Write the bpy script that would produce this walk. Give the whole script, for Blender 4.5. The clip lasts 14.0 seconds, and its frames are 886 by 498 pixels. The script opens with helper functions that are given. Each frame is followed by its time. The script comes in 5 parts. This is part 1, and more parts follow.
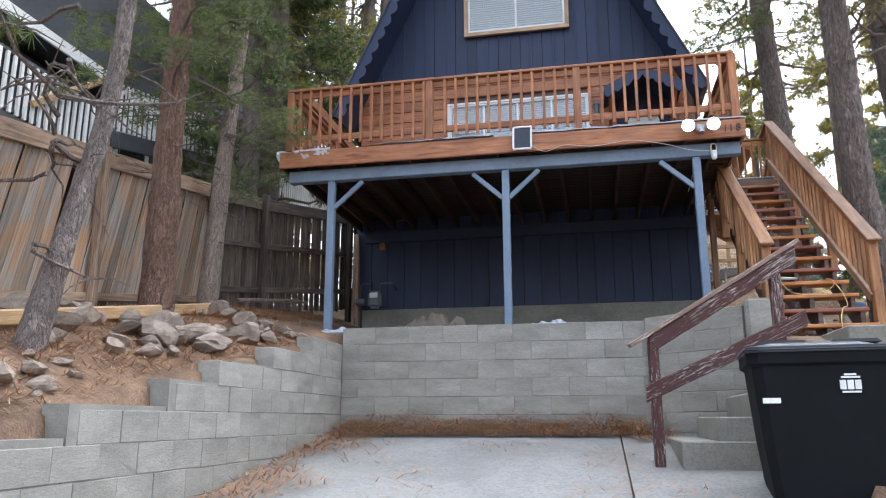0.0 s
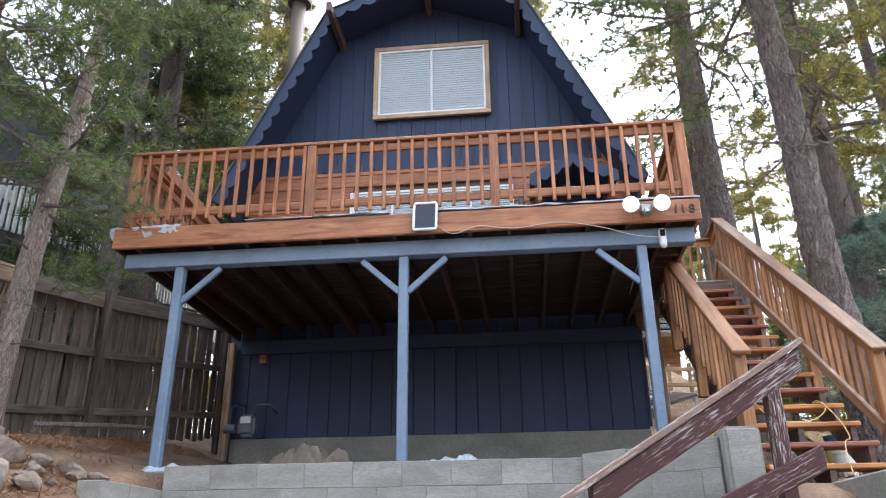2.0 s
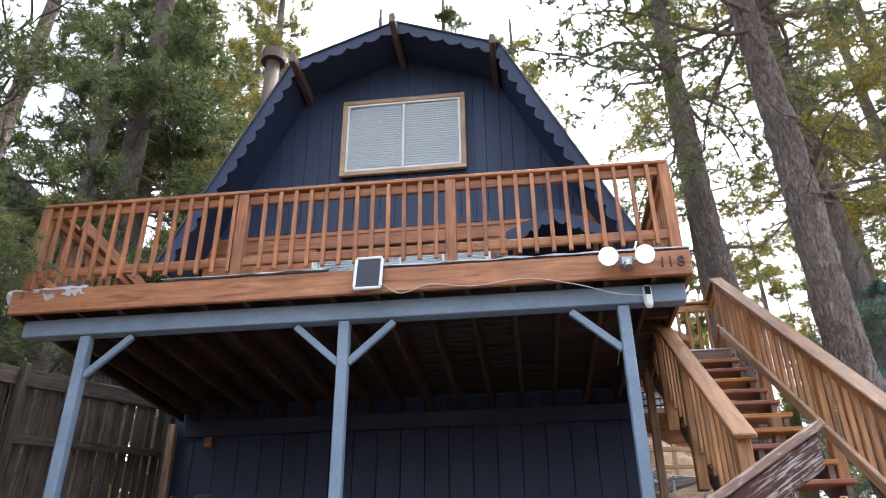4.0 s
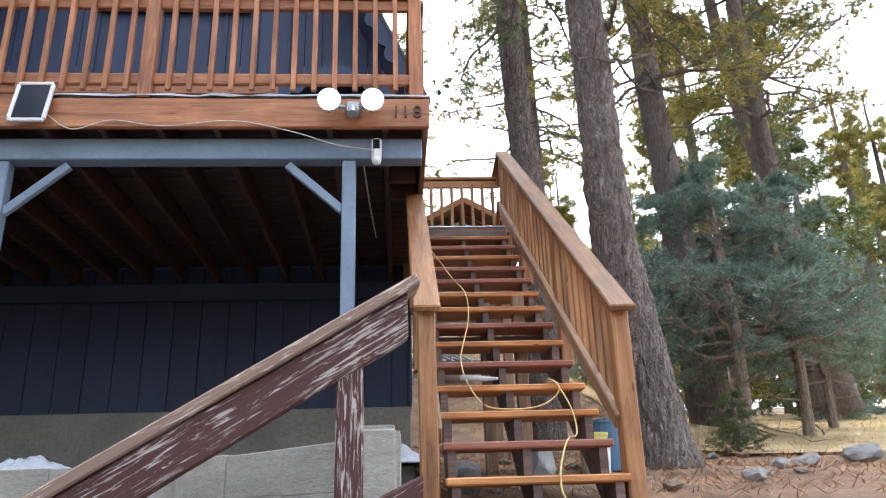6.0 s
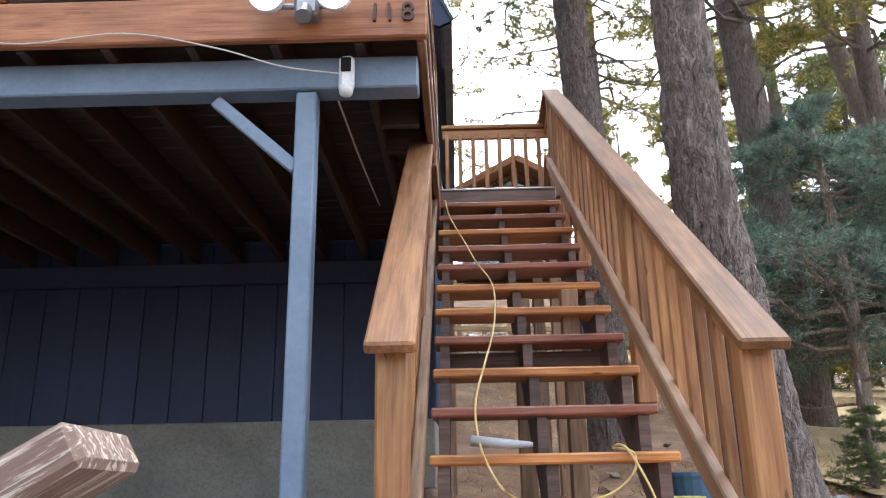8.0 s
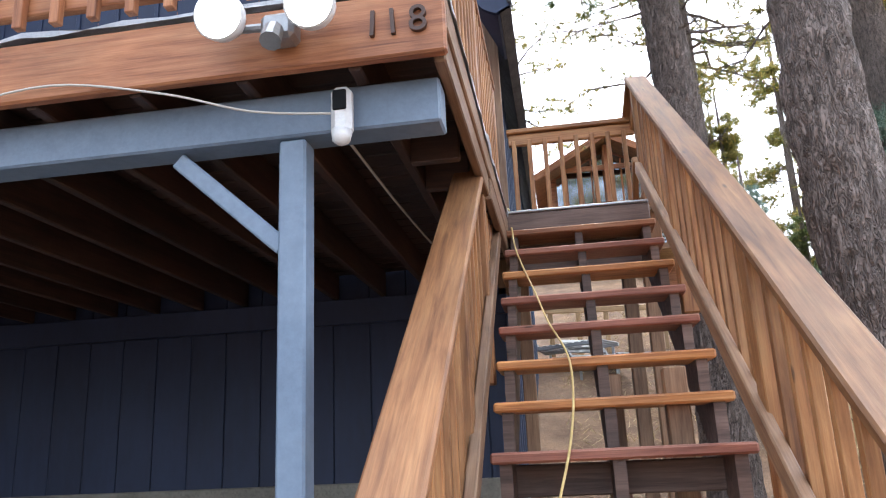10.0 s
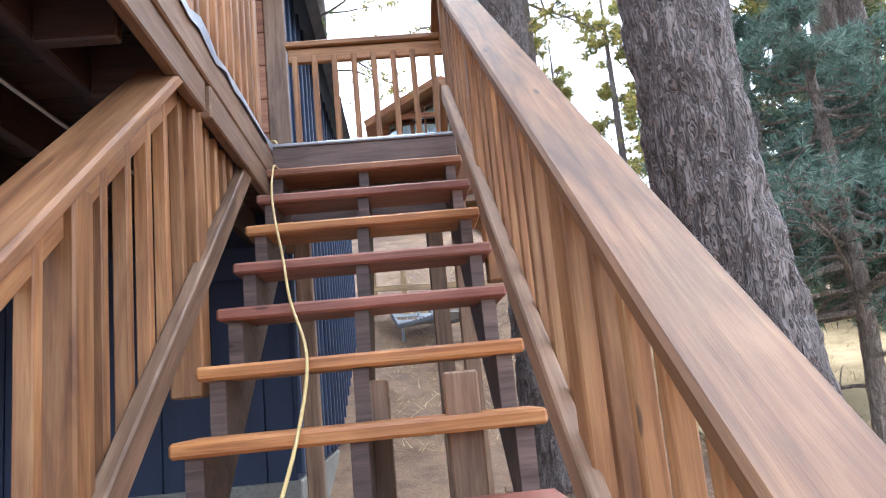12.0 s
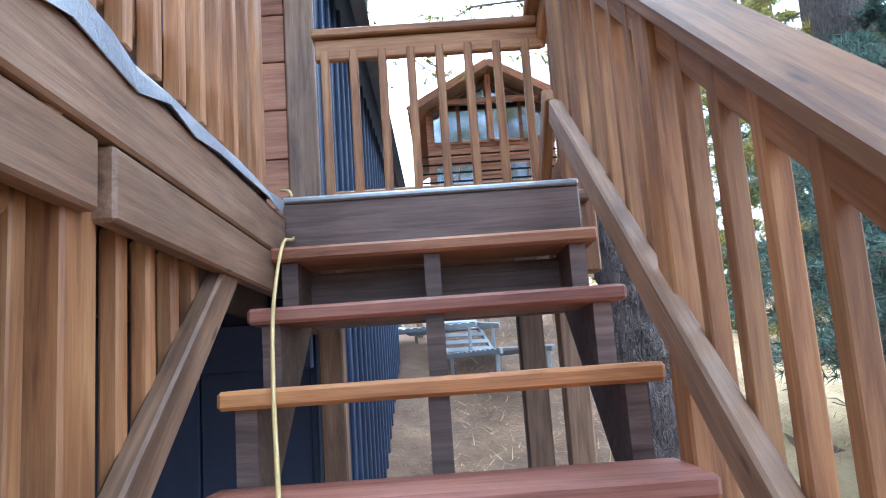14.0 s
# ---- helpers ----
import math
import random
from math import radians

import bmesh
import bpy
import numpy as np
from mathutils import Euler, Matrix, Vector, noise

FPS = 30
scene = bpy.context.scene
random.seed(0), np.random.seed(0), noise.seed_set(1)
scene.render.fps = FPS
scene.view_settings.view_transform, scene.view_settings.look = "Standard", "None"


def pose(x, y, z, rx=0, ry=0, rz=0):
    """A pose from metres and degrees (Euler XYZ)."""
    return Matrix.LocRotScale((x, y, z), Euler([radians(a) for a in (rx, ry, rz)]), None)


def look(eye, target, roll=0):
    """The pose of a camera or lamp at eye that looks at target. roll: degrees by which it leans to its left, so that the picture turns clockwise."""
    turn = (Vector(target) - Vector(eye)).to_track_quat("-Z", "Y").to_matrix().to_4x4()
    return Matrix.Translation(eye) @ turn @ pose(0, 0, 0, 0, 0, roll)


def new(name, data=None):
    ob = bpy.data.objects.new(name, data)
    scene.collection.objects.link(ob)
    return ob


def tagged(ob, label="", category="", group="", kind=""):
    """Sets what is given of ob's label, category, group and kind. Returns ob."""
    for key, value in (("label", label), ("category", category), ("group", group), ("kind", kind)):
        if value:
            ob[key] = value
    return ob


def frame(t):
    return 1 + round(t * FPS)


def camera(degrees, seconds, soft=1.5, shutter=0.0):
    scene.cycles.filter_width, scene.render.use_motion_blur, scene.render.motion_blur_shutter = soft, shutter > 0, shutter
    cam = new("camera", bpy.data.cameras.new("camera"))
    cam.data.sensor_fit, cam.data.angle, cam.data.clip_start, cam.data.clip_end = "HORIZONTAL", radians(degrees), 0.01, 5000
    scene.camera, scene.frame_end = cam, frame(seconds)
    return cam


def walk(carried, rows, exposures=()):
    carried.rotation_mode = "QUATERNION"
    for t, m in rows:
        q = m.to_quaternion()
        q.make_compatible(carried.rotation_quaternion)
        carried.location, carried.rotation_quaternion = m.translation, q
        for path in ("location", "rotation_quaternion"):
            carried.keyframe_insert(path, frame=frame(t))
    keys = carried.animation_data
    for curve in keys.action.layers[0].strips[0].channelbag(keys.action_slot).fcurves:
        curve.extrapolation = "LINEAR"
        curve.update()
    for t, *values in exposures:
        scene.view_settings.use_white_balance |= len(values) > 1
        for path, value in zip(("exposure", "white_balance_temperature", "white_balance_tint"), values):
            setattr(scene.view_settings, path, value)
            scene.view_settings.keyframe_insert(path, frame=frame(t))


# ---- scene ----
cam = camera(61.3, 14.0, soft=1.1)
PATH = [
    (0, (0.242, -0.676, 1.967), (-0.141, 1.236, 2.413), -0.1),
    (0.5, (0.297, -0.11, 2.063), (-0.129, 1.794, 2.506), 0.4),
    (1, (0.319, 0.433, 2.197), (-0.108, 2.335, 2.644), 0.5),
    (1.5, (0.345, 0.946, 2.247), (-0.071, 2.845, 2.718), 0.5),
    (1.8, (0.4, 1.269, 2.27), (0.125, 3.155, 2.873), -1.1),
    (2, (0.358, 1.539, 2.295), (0.165, 3.377, 3.058), -0.5),
    (2.1, (0.32, 1.633, 2.276), (0.147, 3.449, 3.095), -0.7),
    (2.2, (0.387, 1.697, 2.299), (0.205, 3.491, 3.164), -0.2),
    (4.3, (0.857, 2.687, 2.627), (0.645, 4.429, 3.586), -1.0),
    (4.5, (0.961, 2.686, 2.613), (0.739, 4.42, 3.583), -1.4),
    (5, (1.295, 2.985, 2.604), (1.134, 4.823, 3.374), 2.1),
    (5.5, (1.616, 3.334, 2.63), (1.648, 5.217, 3.303), 0.5),
    (5.9, (1.85, 3.608, 2.724), (1.993, 5.485, 3.401), -0.3),
    (6, (1.91, 3.688, 2.746), (2.035, 5.569, 3.414), -1.8),
    (6.5, (2.117, 4.043, 2.869), (2.194, 5.934, 3.514), -1.2),
    (7, (2.194, 4.536, 2.996), (2.265, 6.433, 3.624), -1.5),
    (7.5, (2.238, 4.98, 3.225), (2.213, 6.893, 3.806), -0.9),
    (8, (2.252, 5.38, 3.42), (2.22, 7.296, 3.991), -1.0),
    (8.5, (2.279, 5.653, 3.578), (2.193, 7.563, 4.168), -0.6),
    (8.7, (2.286, 5.765, 3.636), (2.084, 7.661, 4.241), 0.0),
    (10.8, (2.476, 6.614, 4.19), (2.181, 8.545, 4.622), -3.0),
    (11, (2.452, 6.77, 4.182), (2.316, 8.722, 4.592), -3.5),
    (11.5, (2.572, 7.078, 4.194), (2.732, 9.036, 4.567), -5.3),
    (12, (2.732, 7.352, 4.31), (2.847, 9.315, 4.674), -5.5),
    (12.5, (2.75, 7.685, 4.397), (2.824, 9.652, 4.75), -7.0),
    (13, (2.718, 8.022, 4.592), (2.803, 9.991, 4.933), -7.0),
    (13.5, (2.662, 8.366, 4.793), (2.811, 10.337, 5.104), -1.2),
    (14, (2.612, 8.672, 5.013), (2.625, 10.646, 5.332), -4.0),
]
walk(cam, [(t, look(eye, target, roll)) for t, eye, target, roll in PATH], exposures=[(0, 1.05, 5900, 9), (2, 1.3, 5900, 9), (4.5, 1.15, 6150, 9), (8.5, 1.2, 6050, 9), (11, 1.5, 5900, 10), (13, 1.6, 5000, 5), (14, 1.6, 4900, 3)])

# ---- light ----
world = bpy.data.worlds.new("sky")
scene.world = world
world.use_nodes = True
wn = world.node_tree.nodes
sky = wn.new("ShaderNodeTexSky")
sky.sky_type = 'NISHITA'
sky.sun_disc = False
sky.sun_elevation = radians(66)
sky.sun_rotation = radians(25)
sky.air_density, sky.dust_density, sky.ozone_density = 1.0, 4.0, 1.5
haze = wn.new("ShaderNodeHueSaturation")
haze.inputs["Saturation"].default_value, haze.inputs["Value"].default_value = 0.32, 2.3
world.node_tree.links.new(sky.outputs[0], haze.inputs["Color"])
world.node_tree.links.new(haze.outputs[0], wn["Background"].inputs[0])
wn["Background"].inputs[1].default_value = 0.15
sun = new("sun", bpy.data.lights.new("sun", 'SUN'))
sun.data.energy, sun.data.angle, sun.data.color = 0.5, radians(40), (1.0, 0.94, 0.85)
sun.matrix_basis = look((4.2, 9.1, 22.5), (0, 0, 0))

# ---- materials ----
def nodes_of(name):
    m = bpy.data.materials.new(name)
    m.use_nodes = True
    nt = m.node_tree
    return m, nt, nt.nodes["Principled BSDF"]


def add(nt, kind, **values):
    n = nt.nodes.new(kind)
    for k, v in values.items():
        n.inputs[k.replace("_", " ")].default_value = v
    return n


def ramp(nt, fac, stops):
    r = nt.nodes.new("ShaderNodeValToRGB")
    el = r.color_ramp.elements
    while len(el) < len(stops):
        el.new(0.5)
    for e, (p, c) in zip(el, stops):
        e.position, e.color = p, (*c, 1)
    nt.links.new(fac, r.inputs[0])
    return r.outputs[0]


def coords(nt, scale, rnd=True):
    """Object coordinates, shifted at random from object to object."""
    tc = nt.nodes.new("ShaderNodeTexCoord")
    mp = nt.nodes.new("ShaderNodeMapping")
    mp.inputs["Scale"].default_value = scale
    nt.links.new(tc.outputs["Object"], mp.inputs["Vector"])
    if rnd:
        oi = nt.nodes.new("ShaderNodeObjectInfo")
        mul = nt.nodes.new("ShaderNodeVectorMath")
        mul.operation = 'MULTIPLY'
        mul.inputs[1].default_value = (37.0, 23.0, 51.0)
        nt.links.new(oi.outputs["Random"], mul.inputs[0])
        nt.links.new(mul.outputs[0], mp.inputs["Location"])
    return mp.outputs[0]


def mixc(nt, fac, a, b, blend='MIX'):
    m = nt.nodes.new("ShaderNodeMix")
    m.data_type, m.blend_type = 'RGBA', blend
    for sock, v in ((m.inputs[0], fac), (m.inputs[6], a), (m.inputs[7], b)):
        if hasattr(v, "links") or hasattr(v, "is_linked"):
            nt.links.new(v, sock)
        else:
            sock.default_value = v if isinstance(v, float) else (*v, 1)
    return m.outputs[2]


def bump(nt, bsdf, height, strength, dist=0.01):
    b = add(nt, "ShaderNodeBump", Strength=strength, Distance=dist)
    nt.links.new(height, b.inputs["Height"])
    nt.links.new(b.outputs[0], bsdf.inputs["Normal"])


def noise_tex(nt, vec, scale, detail=6.0, rough=0.6, dist=0.0):
    n = add(nt, "ShaderNodeTexNoise", Scale=scale, Detail=detail, Roughness=rough, Distortion=dist)
    nt.links.new(vec, n.inputs["Vector"])
    return n.outputs["Fac"]


def vary(nt, col, lo, hi):
    """Lighter or darker from object to object."""
    oi = nt.nodes.new("ShaderNodeObjectInfo")
    c = ramp(nt, oi.outputs["Random"], [(0, (lo,) * 3), (1, (hi,) * 3)])
    return mixc(nt, 1.0, col, c, 'MULTIPLY')


def wood(name, dark, mid, light, rough=0.55, lo=0.75, hi=1.15, grain=1.0, knots=True, bumps=0.25):
    """Boards: the grain runs along the local x axis."""
    m, nt, b = nodes_of(name)
    v = coords(nt, (0.9, 11, 11))
    g = noise_tex(nt, v, 2.2 * grain, 8.0, 0.62, 0.7)
    v2 = coords(nt, (2.0, 60, 60))
    fine = noise_tex(nt, v2, 2.0, 4.0, 0.7)
    col = ramp(nt, g, [(0.30, dark), (0.48, mid), (0.70, light)])
    col = mixc(nt, 0.55, col, ramp(nt, fine, [(0.3, (0.42, 0.35, 0.32)), (0.62, (1.05, 1.05, 1.05))]), 'MULTIPLY')
    if knots:
        v3 = coords(nt, (1.3, 5, 5))
        vo = add(nt, "ShaderNodeTexVoronoi", Scale=1.7)
        nt.links.new(v3, vo.inputs["Vector"])
        col = mixc(nt, ramp(nt, vo.outputs["Distance"], [(0.0, (0.85,) * 3), (0.04, (0.7,) * 3), (0.07, (0, 0, 0))]), col, tuple(c * 0.25 for c in dark))
    blot = noise_tex(nt, coords(nt, (1, 1.6, 1.6)), 2.5, 3.0)
    col = mixc(nt, 1.0, col, ramp(nt, blot, [(0.3, (0.72, 0.7, 0.7)), (0.7, (1.12, 1.1, 1.08))]), 'MULTIPLY')
    nt.links.new(vary(nt, col, lo, hi), b.inputs["Base Color"])
    b.inputs["Roughness"].default_value = rough
    bump(nt, b, fine, bumps, 0.004)
    return m


def mottled(name, a, c, scale, rough=0.8, bumps=0.4, dist=0.01, metal=0.0, lo=0.92, hi=1.06, speck=0.0, stain=None, stretch=(1, 1, 1)):
    m, nt, b = nodes_of(name)
    v = coords(nt, stretch)
    big = noise_tex(nt, v, scale, 5.0, 0.6, 0.3)
    fine = noise_tex(nt, v, scale * 14, 5.0, 0.7)
    col = ramp(nt, big, [(0.32, a), (0.68, c)])
    col = mixc(nt, 0.3, col, ramp(nt, fine, [(0.35, (0.6,) * 3), (0.65, (1.15,) * 3)]), 'MULTIPLY')
    if speck:
        sp = noise_tex(nt, v, scale * 40, 2.0)
        col = mixc(nt, speck, col, ramp(nt, sp, [(0.38, (0.35,) * 3), (0.5, (1,) * 3)]), 'MULTIPLY')
    if stain:
        st = noise_tex(nt, v, scale * 0.6, 7.0, 0.7, 1.0)
        col = mixc(nt, ramp(nt, st, [(0.5, (0, 0, 0)), (0.7, (0.8,) * 3)]), col, stain)
    nt.links.new(vary(nt, col, lo, hi), b.inputs["Base Color"])
    b.inputs["Roughness"].default_value = rough
    b.inputs["Metallic"].default_value = metal
    bump(nt, b, fine, bumps, dist)
    return m


def peeling(name, paint, bare):
    """Old paint that flakes off along the grain."""
    m, nt, b = nodes_of(name)
    v = coords(nt, (4.0, 52, 52))
    g = noise_tex(nt, v, 1.8, 9.0, 0.75, 0.9)
    patch = noise_tex(nt, coords(nt, (1.5, 3, 3)), 2.0, 4.0)
    mx = nt.nodes.new("ShaderNodeMath")
    mx.operation = 'MULTIPLY_ADD'
    nt.links.new(patch, mx.inputs[0])
    mx.inputs[1].default_value = 0.35
    nt.links.new(g, mx.inputs[2])
    k = ramp(nt, mx.outputs[0], [(0.735, (0, 0, 0)), (0.775, (1, 1, 1))])
    col = mixc(nt, k, paint, bare)
    col = mixc(nt, 0.5, col, ramp(nt, g, [(0.3, (0.5,) * 3), (0.6, (1.1,) * 3)]), 'MULTIPLY')
    nt.links.new(col, b.inputs["Base Color"])
    b.inputs["Roughness"].default_value = 0.8
    bump(nt, b, g, 0.5, 0.008)
    return m


def bark_mat(name, crack, plate, tint):
    m, nt, b = nodes_of(name)
    v = coords(nt, (1, 1, 0.28))
    wob = noise_tex(nt, v, 7.0, 4.0)
    vv = nt.nodes.new("ShaderNodeVectorMath")
    nt.links.new(v, vv.inputs[0])
    nt.links.new(wob, vv.inputs[1])
    vo = add(nt, "ShaderNodeTexVoronoi", Scale=17.0)
    vo.feature = 'DISTANCE_TO_EDGE'
    nt.links.new(vv.outputs[0], vo.inputs["Vector"])
    fl = noise_tex(nt, v, 40.0, 6.0, 0.7)
    col = mixc(nt, noise_tex(nt, v, 5.0, 3.0), plate, tint)
    col = mixc(nt, ramp(nt, vo.outputs["Distance"], [(0.0, (0.6, 0.6, 0.6)), (0.10, (0, 0, 0))]), col, crack)
    col = mixc(nt, 0.7, col, ramp(nt, fl, [(0.32, (0.4,) * 3), (0.66, (1.25,) * 3)]), 'MULTIPLY')
    nt.links.new(col, b.inputs["Base Color"])
    b.inputs["Roughness"].default_value = 0.9
    h = nt.nodes.new("ShaderNodeMath")
    h.operation = 'MULTIPLY_ADD'
    nt.links.new(fl, h.inputs[0])
    h.inputs[1].default_value = 0.35
    hr = ramp(nt, vo.outputs["Distance"], [(0.0, (0,) * 3), (0.22, (1,) * 3)])
    nt.links.new(hr, h.inputs[2])
    bump(nt, b, h.outputs[0], 0.9, 0.03)
    return m


def islands(name, cols, rough=0.6, trans=0.0):
    """One colour out of a row for each loose piece of a mesh."""
    m, nt, b = nodes_of(name)
    ge = nt.nodes.new("ShaderNodeNewGeometry")
    n = len(cols) - 1
    col = ramp(nt, ge.outputs["Random Per Island"], [(i / n, c) for i, c in enumerate(cols)])
    nt.links.new(vary(nt, col, 0.8, 1.2), b.inputs["Base Color"])
    b.inputs["Roughness"].default_value = rough
    b.inputs["Transmission Weight"].default_value = 0.0
    if trans:
        tr = nt.nodes.new("ShaderNodeBsdfTranslucent")
        nt.links.new(col, tr.inputs[0])
        mx = nt.nodes.new("ShaderNodeMixShader")
        mx.inputs[0].default_value = trans
        nt.links.new(b.outputs[0], mx.inputs[1])
        nt.links.new(tr.outputs[0], mx.inputs[2])
        nt.links.new(mx.outputs[0], nt.nodes["Material Output"].inputs[0])
    return m


def plain(name, col, rough=0.5, metal=0.0):
    return mottled(name, tuple(c * 0.9 for c in col), col, 3.0, rough, 0.08, 0.003, metal)


def lamp_mat(name, col, power):
    m, nt, b = nodes_of(name)
    b.inputs["Base Color"].default_value = (0.9, 0.9, 0.88, 1)
    b.inputs["Emission Color"].default_value = (*col, 1)
    b.inputs["Emission Strength"].default_value = power
    return m


def glass_mat(name, tint, rough=0.03):
    m, nt, b = nodes_of(name)
    b.inputs["Base Color"].default_value = (*tint, 1)
    b.inputs["Roughness"].default_value = rough
    b.inputs["Transmission Weight"].default_value = 0.85
    b.inputs["IOR"].default_value = 1.45
    return m


CEDAR = wood("stained_cedar", (0.21, 0.075, 0.03), (0.39, 0.16, 0.068), (0.52, 0.25, 0.115))
STAIRW = wood("stained_stair_rail", (0.18, 0.07, 0.023), (0.35, 0.16, 0.057), (0.48, 0.262, 0.107))
STAIRCAP = wood("weathered_stair_cap", (0.12, 0.048, 0.018), (0.24, 0.11, 0.043), (0.335, 0.178, 0.075))
CEDAR_OLD = wood("worn_stained_wood", (0.14, 0.078, 0.042), (0.27, 0.16, 0.09), (0.365, 0.24, 0.15))
TREAD_O = wood("orange_tread", (0.34, 0.12, 0.035), (0.52, 0.22, 0.065), (0.66, 0.33, 0.12), lo=0.9, hi=1.1)
TREAD_R = wood("red_tread", (0.19, 0.06, 0.038), (0.31, 0.115, 0.075), (0.39, 0.18, 0.12), lo=0.85, hi=1.1)
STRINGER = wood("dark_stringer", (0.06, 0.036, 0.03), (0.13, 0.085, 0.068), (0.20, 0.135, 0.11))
# Wood below the deck: the shade there is darkened into its colour.
UNDERDECK = wood("underdeck_shade_wood", (0.025, 0.012, 0.008), (0.055, 0.027, 0.017), (0.09, 0.045, 0.028))
FENCE_W = wood("weathered_fence", (0.15, 0.10, 0.07), (0.32, 0.23, 0.16), (0.46, 0.34, 0.24), 0.85, 0.65, 1.2, bumps=0.6)
def fence_mat(name):
    m, nt, b = nodes_of(name)
    streak = noise_tex(nt, coords(nt, (0.7, 26, 26)), 2.0, 8.0, 0.65, 0.5)
    patch = noise_tex(nt, coords(nt, (1.1, 3, 3)), 1.6, 4.0)
    tan = ramp(nt, streak, [(0.3, (0.15, 0.075, 0.035)), (0.5, (0.36, 0.215, 0.12)), (0.7, (0.48, 0.33, 0.21))])
    grey = ramp(nt, streak, [(0.3, (0.10, 0.085, 0.07)), (0.5, (0.27, 0.235, 0.20)), (0.7, (0.42, 0.38, 0.33))])
    col = mixc(nt, ramp(nt, patch, [(0.38, (0, 0, 0)), (0.58, (1, 1, 1))]), tan, grey)
    nt.links.new(vary(nt, col, 0.6, 1.2), b.inputs["Base Color"])
    b.inputs["Roughness"].default_value = 0.88
    bump(nt, b, streak, 0.6, 0.006)
    return m


FENCE_T = fence_mat("tan_fence_boards")
FENCE_G = wood("grey_fence", (0.06, 0.048, 0.04), (0.135, 0.112, 0.095), (0.22, 0.19, 0.165), 0.9, 0.6, 1.2, bumps=0.6)
LUMBER = wood("new_lumber", (0.40, 0.24, 0.11), (0.55, 0.37, 0.19), (0.66, 0.48, 0.28))
SIDING_O = wood("stained_siding", (0.20, 0.07, 0.03), (0.38, 0.155, 0.07), (0.48, 0.22, 0.11), lo=0.85, hi=1.1)
NAVY = mottled("navy_paint", (0.012, 0.023, 0.060), (0.019, 0.034, 0.085), 1.3, 0.6, 0.25, 0.004, stretch=(1, 1, 0.25))
# Navy lightened for the battens: highlights put into the colour.
SIDE_GLINT = mottled("batten_highlight_navy", (0.035, 0.055, 0.11), (0.06, 0.085, 0.15), 1.5, 0.5, 0.2, 0.004)
BLUE = mottled("blue_grey_paint", (0.14, 0.195, 0.275), (0.195, 0.26, 0.35), 2.0, 0.55, 0.25, 0.003)
CONC = mottled("concrete_block", (0.24, 0.228, 0.20), (0.37, 0.352, 0.315), 3.0, 0.92, 0.6, 0.008, lo=0.93, hi=1.04, speck=0.3, stain=(0.19, 0.18, 0.155), stretch=(0.5, 1, 1.6))
CONC_D = mottled("old_concrete", (0.20, 0.19, 0.165), (0.30, 0.285, 0.25), 1.4, 0.92, 0.5, 0.008, speck=0.3, stain=(0.22, 0.2, 0.17))
MORTAR = mottled("mortar", (0.20, 0.19, 0.165), (0.29, 0.275, 0.245), 5.0, 0.95, 0.5)
DRIVE = mottled("driveway_concrete", (0.155, 0.153, 0.15), (0.24, 0.237, 0.232), 0.9, 0.9, 0.35, 0.005, speck=0.35, stain=(0.20, 0.18, 0.155))
EARTH = mottled("needle_earth", (0.13, 0.075, 0.045), (0.30, 0.19, 0.115), 1.7, 0.95, 0.8, 0.03, speck=0.5, stain=(0.09, 0.06, 0.042))
ROCK = mottled("fieldstone", (0.18, 0.135, 0.105), (0.38, 0.31, 0.25), 4.0, 0.9, 0.7, 0.02, lo=0.7, hi=1.15, speck=0.4)
ROCK_G = mottled("grey_rock", (0.22, 0.22, 0.225), (0.38, 0.375, 0.365), 4.0, 0.9, 0.7, 0.02, speck=0.4)
PEEL = peeling("peeling_maroon_paint", (0.068, 0.025, 0.023), (0.36, 0.325, 0.30))
PEEL_C = peeling("worn_cap_paint", (0.22, 0.145, 0.115), (0.50, 0.44, 0.37))
BARK = bark_mat("pine_bark", (0.028, 0.021, 0.018), (0.17, 0.13, 0.112), (0.30, 0.25, 0.225))
BARK_R = bark_mat("red_pine_bark", (0.03, 0.016, 0.012), (0.19, 0.095, 0.062), (0.32, 0.20, 0.15))
BARK_P = bark_mat("pale_pine_bark", (0.09, 0.065, 0.05), (0.33, 0.255, 0.205), (0.44, 0.36, 0.30))
NEEDLE = islands("pine_needles", [(0.045, 0.075, 0.026), (0.08, 0.12, 0.04), (0.135, 0.175, 0.058), (0.22, 0.22, 0.075)], 0.5, 0.4)
# Lit copy of the pine needles: golden sunlight is mixed into the colours.
NEEDLE_Y = islands("sunlight_tinted_needles", [(0.07, 0.10, 0.03), (0.17, 0.19, 0.05), (0.34, 0.29, 0.075), (0.50, 0.36, 0.10)], 0.5, 0.5)
NEEDLE_B = islands("juniper_needles", [(0.08, 0.13, 0.10), (0.13, 0.205, 0.155), (0.20, 0.285, 0.22), (0.30, 0.37, 0.31)], 0.55, 0.35)
DROPPED = islands("dropped_needles", [(0.24, 0.11, 0.05), (0.42, 0.215, 0.10), (0.54, 0.32, 0.165), (0.33, 0.17, 0.09)], 0.8)
GRASS = islands("dry_grass", [(0.42, 0.30, 0.14), (0.56, 0.43, 0.23), (0.64, 0.52, 0.31), (0.36, 0.27, 0.13)], 0.8, 0.3)
BLACK = mottled("black_plastic", (0.0035, 0.004, 0.005), (0.006, 0.007, 0.009), 3.0, 0.78, 0.15, 0.003)
BLACK.node_tree.nodes["Principled BSDF"].inputs["Specular IOR Level"].default_value = 0.2
LIDMAT = mottled("grey_plastic_lid", (0.022, 0.026, 0.034), (0.04, 0.046, 0.058), 3.0, 0.45, 0.2, 0.003)
